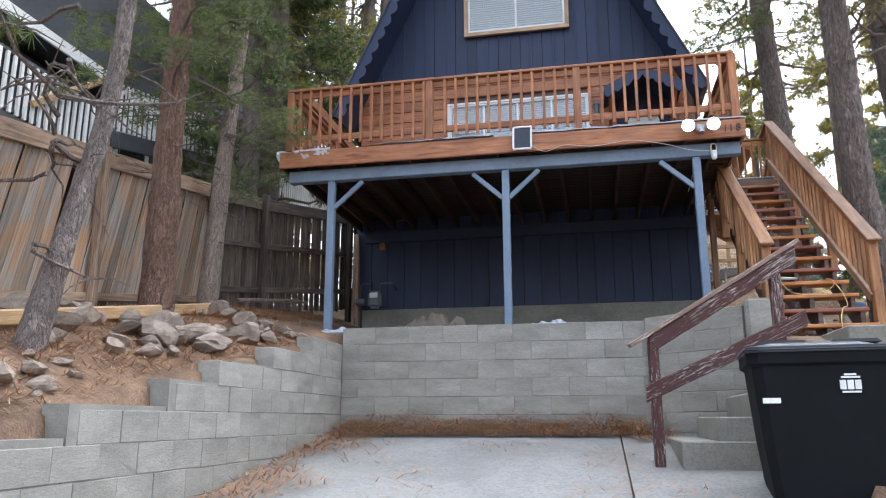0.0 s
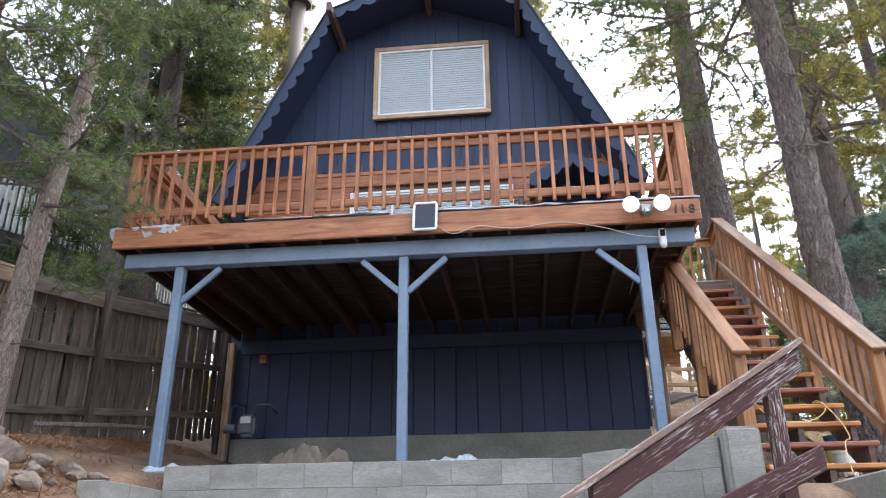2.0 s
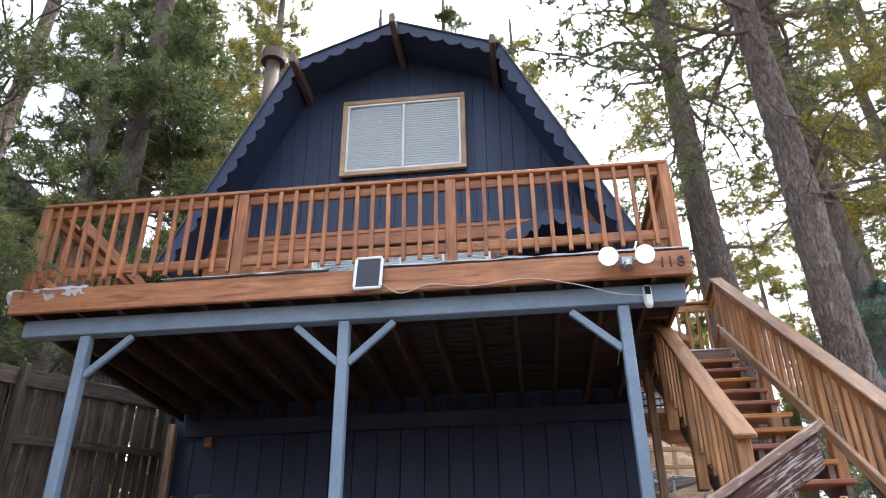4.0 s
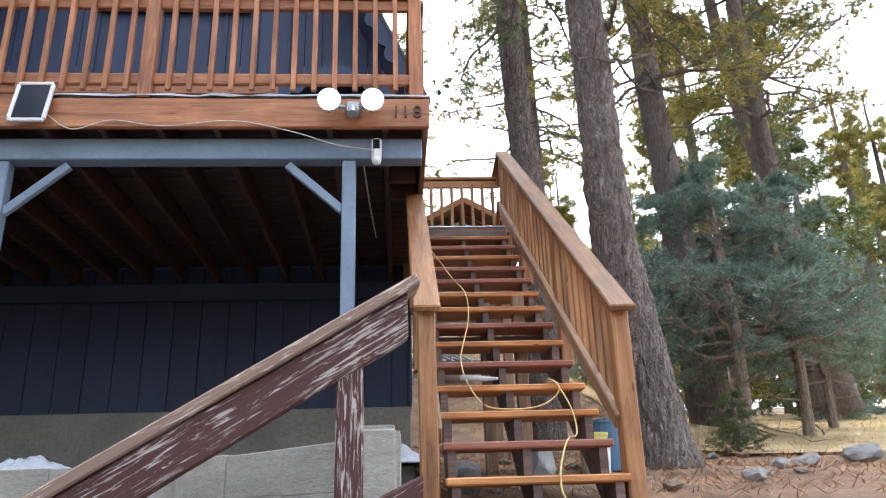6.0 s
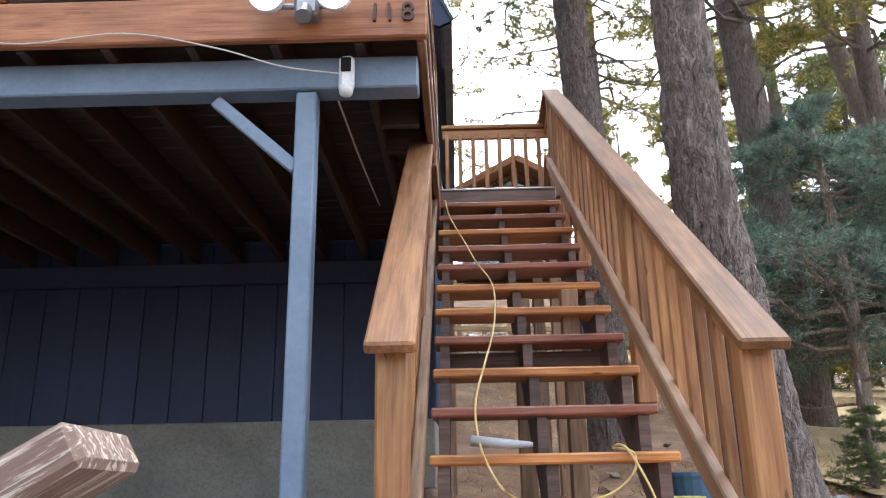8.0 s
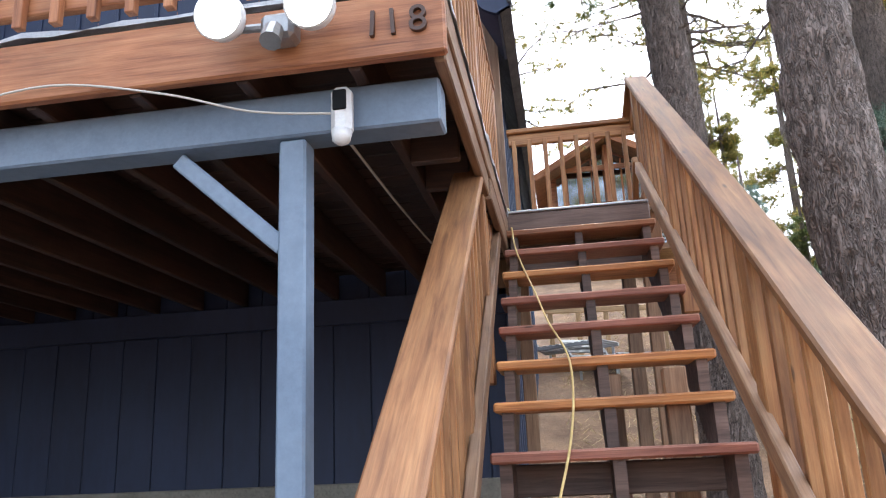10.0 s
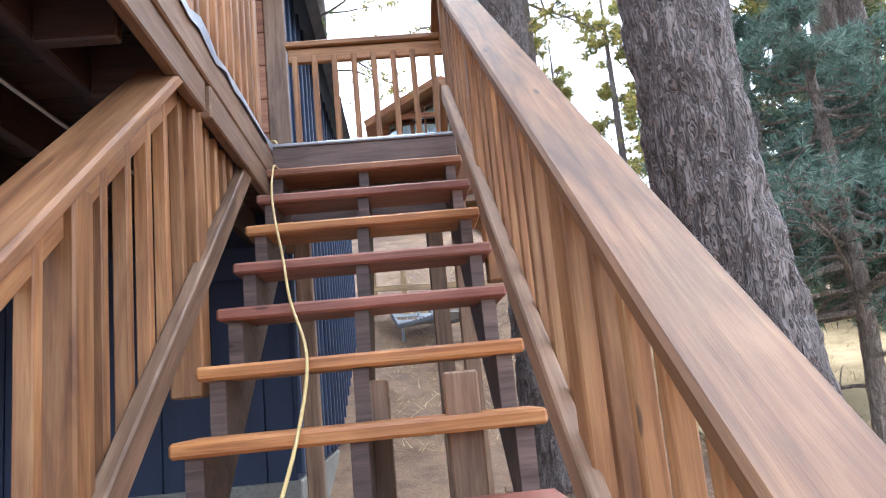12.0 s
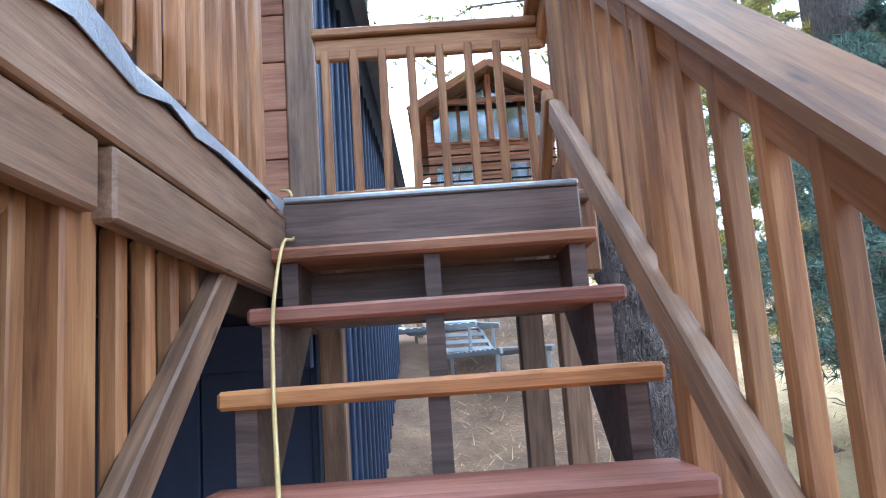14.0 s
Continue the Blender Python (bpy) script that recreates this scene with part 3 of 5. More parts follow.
def window(name, x0, x1, z0, z1, y, trim, frame_mat, panes, parent, w=0.06):
    """A window with its trim, frame, mullions, panes and a blind behind."""
    win = put(name, box_mesh(x1 - x0, 0.01, z1 - z0, BLIND, 0), Matrix.Translation(((x0 + x1) / 2, y + 0.05, (z0 + z1) / 2)), parent)
    for a, b, h in ((((x0 - w, y, z0 - w / 2)), ((x1 + w, y, z0 - w / 2)), w), (((x0 - w, y, z1 + w / 2)), ((x1 + w, y, z1 + w / 2)), w)):
        board("trim", a, b, 0.06, h, trim, win)
    for xx in (x0 - w / 2, x1 + w / 2):
        board("trim", (xx, y - 0.002, z0), (xx, y - 0.002, z1), 0.06, w, trim, win, up=(1, 0, 0))
    f = 0.035
    board("window_frame", (x0, y + 0.005, z0 + f / 2), (x1, y + 0.005, z0 + f / 2), 0.04, f, frame_mat, win)
    board("window_frame", (x0, y + 0.005, z1 - f / 2), (x1, y + 0.005, z1 - f / 2), 0.04, f, frame_mat, win)
    for k in range(panes + 1):
        xx = x0 + f / 2 + (x1 - x0 - f) * k / panes
        board("window_frame", (xx, y + 0.006, z0 + f), (xx, y + 0.006, z1 - f), 0.04, f, frame_mat, win, up=(1, 0, 0))
        if k < panes:
            xn = x0 + f / 2 + (x1 - x0 - f) * (k + 1) / panes
            block("pane", (xx + f / 2, y + 0.008, z0 + f), (xn - f / 2, y + 0.012, z1 - f), GLASS, win, 0).visible_shadow = False
    nb = int((z1 - z0) / 0.045)
    for k in range(nb):
        zz = z0 + f + (z1 - z0 - 2 * f) * (k + 0.5) / nb
        board("blind_slat", (x0 + f, y + 0.034, zz), (x1 - f, y + 0.034, zz), 0.016, 0.033, BLIND, win, up=(0, 0.35, 1), bev=0)
    return win


window("window", -1.78, 0.0, 8.97, 10.23, FRONT - 0.07, TRIM, PVC, 2, house, 0.075)
window("window", -2.14, 0.33, 6.76, 7.56, FRONT - 0.03, WHITE, PVC, 4, house, 0.04)
# front door with a round-topped light, under a small scalloped gable hood
door = block("door", (0.84, FRONT - 0.0, 5.55), (1.70, FRONT + 0.045, 7.6), NAVY, house, 0.01, "navy front door")
bm = prism([(0.27 * math.cos(a), 0.27 * math.sin(a)) for a in [math.pi * i / 12 for i in range(13)]], 0.02)
part("door_light", bm, PVC, door, "arched pane", Matrix.Translation((1.27, FRONT - 0.022, 6.95)))
hood = thing("door_hood", (1.23, FRONT, 7.1), "navy gabled door hood with scalloped edges", "door hood")
for s in (-1, 1):
    pts = [(0, 7.66), (s * 0.62, 7.34), (s * 0.62, 7.29), (0, 7.60)]
    part("hood_roof", prism(pts, 0.8), NAVY, hood, m=Matrix.Translation((1.23, FRONT - 0.82, 0)))
    lobes = [(s * 0.62 * t, 7.59 - 0.32 * t - 0.10 - 0.06 * abs(math.sin(math.pi * 4 * t))) for t in [i / 24 for i in range(25)]]
    bmx = bmesh.new()
    for i in range(24):
        (xa, za), (xb, zb) = lobes[i], lobes[i + 1]
        ta, tb = 7.625 - 0.32 * i / 24, 7.625 - 0.32 * (i + 1) / 24
        vs = [bmx.verts.new((a, d, b)) for d in (0, 0.03) for a, b in ((xa, ta), (xb, tb), (xb, zb), (xa, za))]
        for f in ((0, 1, 2, 3), (7, 6, 5, 4), (3, 2, 6, 7), (0, 4, 5, 1)):
            bmx.faces.new([vs[k] for k in f])
    part("hood_trim", bmx, NAVY, hood, m=Matrix.Translation((1.23, FRONT - 0.85, 0)))
    board("bracket", (1.23 + s * 0.52, FRONT - 0.7, 7.30), (1.23 + s * 0.52, FRONT - 0.0, 6.85), 0.06, 0.06, CEDAR, hood)
# flue
flue = thing("chimney_flue", (-3.87, 13.6, 9.0), "weathered metal stove flue with a rain cap", "chimney")
part("pipe", tube([(-3.87, 13.6, 8.6), (-3.87, 13.6, 12.95)], [0.14, 0.14], 16), STEEL, flue, smooth=True)
part("cap", tube([(-3.87, 13.6, 12.97), (-3.87, 13.6, 13.2), (-3.87, 13.6, 13.25)], [0.24, 0.24, 0.1], 16), STEEL, flue)

# ---- deck ----
DX0, DX1, DY = -3.80, 2.15, 8.30
deck = thing("deck", (-0.8, 10, 3.0), "raised wooden deck on blue-grey posts in front of the house", "deck")
board("fascia", (DX0, DY, 5.385), (DX1, DY, 5.385), 0.045, 0.225, CEDAR, deck, bev=0.008, label="orange stained fascia plank")
board("beam", (DX0 + 0.08, DY + 0.20, 5.19), (DX1 - 0.05, DY + 0.20, 5.19), 0.13, 0.16, BLUE, deck, bev=0.008)
board("rim_joist", (DX1 - 0.022, DY + 0.03, 5.44), (DX1 - 0.022, 10.92, 5.44), 0.045, 0.125, CEDAR_OLD, deck)
board("rim_joist", (DX1 - 0.03, DY + 0.03, 5.32), (DX1 - 0.03, 9.7, 5.32), 0.04, 0.11, CEDAR_OLD, deck)
board("rim_joist", (DX0 + 0.03, DY + 0.03, 5.385), (DX0 + 0.03, FRONT, 5.385), 0.045, 0.22, UNDERDECK, deck)
board("ledger", (DX0 + 0.1, FRONT - 0.03, 5.16), (DX1 - 0.1, FRONT - 0.03, 5.16), 0.05, 0.2, NAVY, deck)
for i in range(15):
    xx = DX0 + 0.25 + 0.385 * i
    board("joist", (xx, DY + 0.03, 5.37), (xx, FRONT, 5.37), 0.045, 0.2, UNDERDECK, deck)
# planks take the same dark wood, so their undersides look shaded
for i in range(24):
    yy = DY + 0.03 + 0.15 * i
    board("deck_plank", (DX0, yy + 0.073, 5.49), (DX1, yy + 0.073, 5.49), 0.143, 0.035, UNDERDECK, deck)
for xx in (-3.12, -0.77, 1.585):
    board("post", (xx, 8.5, 2.98), (xx, 8.5, 5.108), 0.095, 0.095, BLUE, deck, up=(1, 0, 0), bev=0.008)
    for s in (-1, 1):
        if (s == -1 and xx < -2) or (s == 1 and xx > 1):
            continue
        board("brace", (xx + s * 0.04, 8.5, 4.74), (xx + s * 0.43, 8.5, 5.09), 0.045, 0.06, BLUE, deck)


def railing(name, p, q, top, low, label, group="deck railing", posts=(), face=-1, gap=0.142, mat=None):
    """A level railing: cap, top and bottom rail, posts, and balusters on the outside face."""
    mat = mat or CEDAR
    p, q = Vector((*p, 0)), Vector((*q, 0))
    d = (q - p).normalized()
    n = Vector((d.y, -d.x, 0)) * (-face)
    L = (q - p).length
    r = thing(name, p + Vector((0, 0, low)), label, "railing", group, parent=deck)
    Z = Vector((0, 0, 1))
    board("cap_rail", p + Z * top - d * 0.03, q + Z * top + d * 0.03, 0.13, 0.035, mat, r)
    board("top_rail", p + Z * (top - 0.07), q + Z * (top - 0.07), 0.04, 0.085, mat, r)
    board("bottom_rail", p + Z * (low + 0.17), q + Z * (low + 0.17), 0.04, 0.085, mat, r)
    for s in posts:
        a = p + d * s
        board("post", a + Z * (low - 0.0) + n * 0.01, a + Z * (top - 0.018) + n * 0.01, 0.095, 0.095, mat, r, up=d)
    k = int(L / gap)
    for i in range(1, k):
        s = L * i / k
        if any(abs(s - t) < 0.07 for t in posts):
            continue
        a = p + d * s + n * 0.04
        board("baluster", a + Z * (low + 0.06), a + Z * (top - 0.02), 0.035, 0.035, mat, r, up=d, bev=0.003)
    return r


railing("front_railing", (-3.68, DY + 0.04), (2.06, DY + 0.04), 6.38, 5.51, "orange stained deck railing with square balusters", posts=(0.0, 1.94, 3.86, 5.74), face=-1)
railing("side_railing", (2.07, DY + 0.10), (2.07, 10.74), 6.38, 5.51, "orange stained side railing of the deck", posts=(1.2, 2.34), face=-1, gap=0.13, mat=STAIRW)
railing("side_railing", (-3.68, DY + 0.10), (-3.68, FRONT - 0.2), 6.38, 5.51, "orange stained far side railing of the deck", posts=(1.7, 3.2), face=1)
brace_rail = board("stair_handrail", (-3.5, 8.6, 6.35), (-2.85, 10.9, 5.55), 0.05, 0.13, CEDAR, None)
tagged(brace_rail, "sloping orange handrail at the deck corner", "handrail")
# ---- staircase ----
SX0, SX1, RUN, RISE, SY, SZ = 2.14, 3.06, 0.25, 0.19, 10.97, 5.57
stair = thing("staircase", (2.6, 7.2, 2.72), "open stained wooden staircase up to the deck", "stairs")
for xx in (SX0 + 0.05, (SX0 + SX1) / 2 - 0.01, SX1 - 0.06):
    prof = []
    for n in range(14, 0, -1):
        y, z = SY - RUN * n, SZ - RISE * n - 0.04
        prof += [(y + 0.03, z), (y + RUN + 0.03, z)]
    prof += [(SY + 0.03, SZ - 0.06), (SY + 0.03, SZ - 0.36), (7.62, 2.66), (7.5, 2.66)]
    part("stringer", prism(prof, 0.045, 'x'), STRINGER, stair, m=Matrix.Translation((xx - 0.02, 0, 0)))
REDS = {1: STRINGER, 2: TREAD_R, 4: TREAD_R, 5: TREAD_R, 8: TREAD_R, 10: TREAD_R, 13: TREAD_R}
for n in range(1, 16):
    y, z = SY - RUN * n, SZ - RISE * n
    mat = CEDAR if n == 1 else REDS.get(n, TREAD_O)
    board("tread", (SX0, y + 0.125, z - 0.02), (SX1, y + 0.125, z - 0.02), 0.25, 0.04, mat, stair, bev=0.008, rough=0.002, seed=n)
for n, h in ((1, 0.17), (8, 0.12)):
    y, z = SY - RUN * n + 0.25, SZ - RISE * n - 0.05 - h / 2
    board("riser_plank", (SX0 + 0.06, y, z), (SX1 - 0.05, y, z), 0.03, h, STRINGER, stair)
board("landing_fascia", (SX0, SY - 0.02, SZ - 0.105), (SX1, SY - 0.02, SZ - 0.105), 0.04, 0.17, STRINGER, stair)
board("landing_edge", (SX0, SY + 0.015, SZ - 0.008), (SX1, SY + 0.015, SZ - 0.008), 0.12, 0.02, METAL, stair, label="grey metal edge strip")
for i in range(5):
    yy = SY + 0.15 + 0.145 * i
    board("landing_plank", (SX0, yy, SZ - 0.022), (SX1 + 0.06, yy, SZ - 0.022), 0.138, 0.036, CEDAR_OLD, stair)
board("landing_joist", (SX0, 11.62, SZ - 0.15), (SX1 + 0.05, 11.62, SZ - 0.15), 0.04, 0.2, CEDAR_OLD, stair)
for xx, yy in ((2.93, 11.45), (3.07, 11.40), (2.19, 11.5), (2.62, 9.55), (2.86, 9.35)):
    zt = SZ - 0.06 if yy > 11 else 4.35
    board("support_post", (xx, yy, ground_z(xx, yy) - 0.1), (xx, yy, zt), 0.09, 0.09, CEDAR_OLD, stair, up=(1, 0, 0))


def slope_rail(name, x, y0, z0, y1, z1, label, lower, out, ext=0.0):
    """A sloping stair railing: flat cap, rail, balusters, bottom rail and end posts."""
    k = (z1 - z0) / (y1 - y0)
    r = thing(name, (x, y0, z0 - 0.95), label, "stair railing", "stair railings")
    n = (0, -k, 1)
    board("cap_rail", (x, y0 - 0.07, z0 - 0.07 * k), (x, y1, z1), 0.145, 0.038, STAIRCAP, r, up=n, bev=0.008)
    board("top_rail", (x + out * 0.0, y0, z0 - 0.072), (x, y1, z1 - 0.072), 0.042, 0.085, STAIRW, r, up=n)
    board("bottom_rail", (x - out * 0.048, y0 + 0.05, z0 + 0.05 * k - lower), (x - out * 0.048, y1 + ext, z1 + ext * k - lower), 0.042, 0.085, CEDAR_OLD, r, up=n)
    cnt = int((y1 - y0) / 0.143)
    for i in range(1, cnt):
        y = y0 + (y1 - y0) * i / cnt
        z = z0 + k * (y - y0)
        if i % 9 == 0:
            board("post", (x, y, z - lower - 0.42), (x, y, z - 0.04), 0.09, 0.085, STAIRW, r, up=(1, 0, 0))
        else:
            board("baluster", (x - out * 0.006, y, z - lower - 0.06), (x - out * 0.006, y, z - 0.03), 0.036, 0.036, STAIRW, r, up=(1, 0, 0), bev=0.003)
    board("post", (x, y0 + 0.05, 2.55), (x, y0 + 0.05, z0 + 0.05 * k - 0.03), 0.10, 0.095, STAIRW, r, up=(1, 0, 0), bev=0.008)
    return r


rr = slope_rail("stair_railing_right", 3.095, 7.50, 3.79, 11.15, 6.53, "orange stained stair railing with a wide flat cap", 0.66, 1)
lr = slope_rail("stair_railing_left", 2.065, 7.50, 3.80, 9.74, 5.495, "shorter orange stained stair railing ending below the deck", 0.72, -1, 0.85)
board("post", (2.065, 9.70, 4.35), (2.065, 9.70, 5.45), 0.10, 0.10, STAIRW, lr, up=(1, 0, 0))
board("cross_rail", (2.13, 9.73, 5.315), (2.13, 10.9, 5.315), 0.04, 0.115, CEDAR_OLD, lr)
for i in range(4):
    y = 9.88 + 0.12 * i
    board("baluster", (2.08, y, 4.84 + 0.76 * 0.12 * i), (2.08, y, 5.28), 0.036, 0.036, STAIRW, lr, up=(1, 0, 0))
land = thing("landing_railing", (2.6, 11.6, SZ), "stained railing round the stair landing", "railing")
board("cap_rail", (2.15, 11.6, 6.41), (3.08, 11.6, 6.41), 0.10, 0.035, STAIRW, land)
board("top_rail", (2.16, 11.6, 6.345), (3.10, 11.6, 6.345), 0.04, 0.09, STAIRW, land)
board("bottom_rail", (2.19, 11.6, 5.70), (3.10, 11.6, 5.70), 0.04, 0.09, STAIRW, land)
for i in range(8):
    xx = 2.20 + 0.118 * i
    board("baluster", (xx, 11.59, 5.58), (xx, 11.59, 6.34), 0.035, 0.035, STAIRW, land, up=(1, 0, 0))
board("cap_rail", (3.10, 11.13, 6.515), (3.10, 11.68, 6.425), 0.14, 0.038, STAIRW, land)
board("top_rail", (3.10, 11.13, 6.44), (3.10, 11.66, 6.36), 0.042, 0.085, STAIRW, land)
board("bottom_rail", (3.10, 11.13, 5.72), (3.10, 11.66, 5.72), 0.042, 0.085, STAIRW, land)
for i in range(4):
    y = 11.24 + 0.105 * i
    board("baluster", (3.13, y, 5.5), (3.13, y, 6.37), 0.036, 0.036, STAIRW, land, up=(1, 0, 0))
board("post", (3.10, 11.15, 5.3), (3.10, 11.15, 6.48), 0.09, 0.09, STAIRW, land, up=(1, 0, 0))
board("brace", (3.04, 11.56, 5.64), (3.04, 11.2, 5.95), 0.04, 0.08, STAIRW, land)

# ---- weathered handrail beside the concrete steps ----
hr = thing("weathered_handrail", (0.7, 5.3, 1.6), "old maroon handrail with peeling paint beside the concrete steps", "handrail")
A, B = Vector((0.58, 5.86, 2.60)), Vector((1.975, 5.99, 3.445))
D = B - A
side = Vector((D.y, -D.x, 0)).normalized()
nrm = D.normalized().cross(side)
if nrm.z < 0:
    nrm = -nrm


def plumb_rail(p, q, w, h, seed):
    """A sloping rail whose ends are cut upright; the grain runs along local x."""
    L = (q - p).length
    rise = (q.z - p.z) / L
    n = 26
    bm = bmesh.new()
    rings = []
    for i in range(n + 1):
        x = L * (i / n - 0.5)
        ring = []
        for y, z in ((-w / 2, -h / 2 + 0.006), (-w / 2 + 0.006, -h / 2), (w / 2 - 0.006, -h / 2), (w / 2, -h / 2 + 0.006), (w / 2, h / 2 - 0.006), (w / 2 - 0.006, h / 2), (-w / 2 + 0.006, h / 2), (-w / 2, h / 2 - 0.006)):
            c = Vector((x + z * rise / math.sqrt(1 - rise * rise), y, z))
            ring.append(bm.verts.new(c + Vector(noise.noise_vector(c * 7 + Vector((seed * 5, 0, 0)))) * 0.004))
        rings.append(ring)
    for a, b in zip(rings, rings[1:]):
        for k in range(8):
            bm.faces.new((a[k], a[(k + 1) % 8], b[(k + 1) % 8], b[k]))
    bm.faces.new(rings[0][::-1])
    bm.faces.new(rings[-1])
    x = (q - p).normalized()
    z = (Vector((0, 0, 1)) - x * x.z).normalized()
    m = Matrix((x, z.cross(x), z)).transposed().to_4x4()
    m.translation = (p + q) / 2
    part("rail", bm, PEEL, hr, m=m)


board("cap", A - D * 0.03, B, 0.14, 0.04, PEEL_C, hr, up=nrm, rough=0.008, seed=1)
plumb_rail(A + D * 0.06 - nrm * 0.082 + side * 0.03, A + D * 0.945 - nrm * 0.082 + side * 0.03, 0.042, 0.125, 2)
plumb_rail(A + D * 0.05 - Vector((0, 0, 0.47)) + side * 0.03, A + D * 1.0 - Vector((0, 0, 0.66)) + side * 0.03, 0.042, 0.125, 3)
for f, zb in ((0.11, 1.55), (0.85, 2.1)):
    P = A + D * f
    board("post", (P.x, P.y, zb), (P.x, P.y, P.z - 0.03), 0.085, 0.085, PEEL, hr, up=side, rough=0.006, seed=4)

# ---- wheeled bin ----
bin_ = thing("wheeled_bin", (1.75, 5.0, 1.45), "black plastic wheeled bin with a grey hinged lid", "bin")
bm = bmesh.new()
prof = [(0.36, 0.30, 0.0), (0.40, 0.33, 0.35), (0.44, 0.36, 0.86), (0.47, 0.385, 0.88), (0.47, 0.385, 0.95)]
loops = []
for a, b, z in prof:
    loops.append([bm.verts.new((sx * a * fx, sy * b * fy, z)) for sx, sy, fx, fy in ((-1, -1, 1, .85), (-1, -1, .85, 1), (1, -1, .85, 1), (1, -1, 1, .85), (1, 1, 1, .85), (1, 1, .85, 1), (-1, 1, .85, 1), (-1, 1, 1, .85))])
for a, b in zip(loops, loops[1:]):
    for i in range(8):
        bm.faces.new((a[i], a[(i + 1) % 8], b[(i + 1) % 8], b[i]))
bm.faces.new(loops[0][::-1])
bm.faces.new(loops[-1])
BM = pose(1.75, 5.0, 1.45, 0, 0, -6)
part("body", bm, BLACK, bin_, m=BM)
bm = bmesh.new()
bmesh.ops.create_cube(bm, size=1)
bmesh.ops.scale(bm, vec=(0.97, 0.82, 0.035), verts=bm.verts)
bmesh.ops.bevel(bm, geom=bm.edges[:], offset=0.015, segments=2, affect='EDGES')
bmesh.ops.subdivide_edges(bm, edges=bm.edges[:], cuts=3, use_grid_fill=True)
for v in bm.verts:
    if v.co.z > 0:
        v.co.z += 0.055 * max(0, 1 - (v.co.x / 0.47) ** 4) * max(0, 1 - (v.co.y / 0.40) ** 4)
lid = part("lid", bm, LIDMAT, bin_, "grey plastic lid", BM @ Matrix.Translation((0, 0, 0.97)), smooth=True)
for xx in (-0.22, 0.22):
    part("rib", prism([(-0.16, 0), (0.16, 0), (0.13, 0.022), (-0.13, 0.022)], 0.5), LIDMAT, lid, m=BM @ Matrix.Translation((xx, -0.25, 1.018)))
part("handle", tube([(-0.3, 0.43, 0.93), (0.3, 0.43, 0.93)], [0.018, 0.018]), BLACK, bin_, m=BM, smooth=True)
for xx in (-0.33, 0.33):
    part("wheel", tube([(xx - 0.03, 0.33, 0.11), (xx + 0.03, 0.33, 0.11)], [0.11, 0.11], 18), BLACK, bin_, m=BM)
for i, (xa, xb, z) in enumerate(((0.03, 0.10, 0.80), (0.01, 0.12, 0.783), (0.0, 0.036, 0.735), (0.044, 0.08, 0.735), (0.088, 0.124, 0.735), (0.01, 0.12, 0.69))):
    h = 0.06 if i in (2, 3, 4) else 0.012
    block("decal", (xa, -0.012, -h / 2), (xb, 0, h / 2), WHITE, bin_, 0).matrix_basis = WORLD_OF[bin_].inverted() @ BM @ Matrix.Translation(((xa + xb) / 2 + 0.08, -0.356 - (z - 0.7) * 0.06, z))
part("decal", prism([(0, 0), (0.11, 0), (0.11, 0.035), (0, 0.035)], 0.012), WHITE, bin_, m=BM @ Matrix.Translation((-0.39, -0.353, 0.62)))

# ---- fences ----
def fence(name, p, q, mat, rail_mat, label, seed, pitch=0.155, h=1.75, lean_all=0.0):
    """A board fence whose boards hang uneven, on rails and posts."""
    rnd = random.Random(seed)
    p, q = Vector((*p, 0)), Vector((*q, 0))
    d = (q - p).normalized()
    n = Vector((d.y, -d.x, 0))
    L = (q - p).length
    f = thing(name, Vector((p.x, p.y, ground_z(p.x, p.y))), label, "fence")
    base = lambda s: 2.96 + 0.145 * ((p + d * s).y - 5)
    s = 0.0
    while s < L:
        w = pitch * rnd.uniform(0.85, 1.08)
        c = p + d * (s + w / 2)
        lean = lean_all + rnd.uniform(-0.04, 0.04)
        zb, zt = base(s) - 0.12 + rnd.uniform(0, 0.06), base(s) + h + rnd.uniform(-0.03, 0.02)
        board("fence_board", c + Vector((0, 0, zb)), c + d * lean + n * rnd.uniform(-0.012, 0.012) + Vector((0, 0, zt)), 0.018, w - rnd.uniform(0.012, 0.042), mat, f, up=d, bev=0.003)
        s += w
    for hh in ((0.1, h - 0.1) if pitch > 0.16 else (0.25, 0.95, h - 0.12)):
        s = 0.0
        while s < L - 0.1:
            e = min(s + 2.4, L)
            board("rail", p + d * s + n * 0.045 + Vector((0, 0, base(s) + hh)), p + d * e + n * 0.045 + Vector((0, 0, base(e) + hh)), 0.045, 0.09 if hh < h - 0.2 else 0.19, rail_mat, f)
            s = e
    s = 0.0
    while s < L + 0.1:
        c = p + d * min(s, L) + n * 0.10
        board("post", c + Vector((0, 0, base(s) - 0.4)), c + Vector((0, 0, base(s) + h + 0.02)), 0.09, 0.09, rail_mat, f, up=d)
        s += 2.4
    return f


fence("board_fence", (-5.0, -1.0), (-5.0, 8.6), FENCE_T, FENCE_W, "tall weathered tan board fence leaning on the slope", 5, pitch=0.19, lean_all=0.42)
fence("board_fence", (-5.0, 8.6), (-4.85, 10.0), FENCE_G, FENCE_G, "grey weathered board fence", 6)
fence("board_fence", (-4.85, 10.0), (-4.15, 12.6), FENCE_G, FENCE_G, "dark grey weathered board fence beside the house", 7)

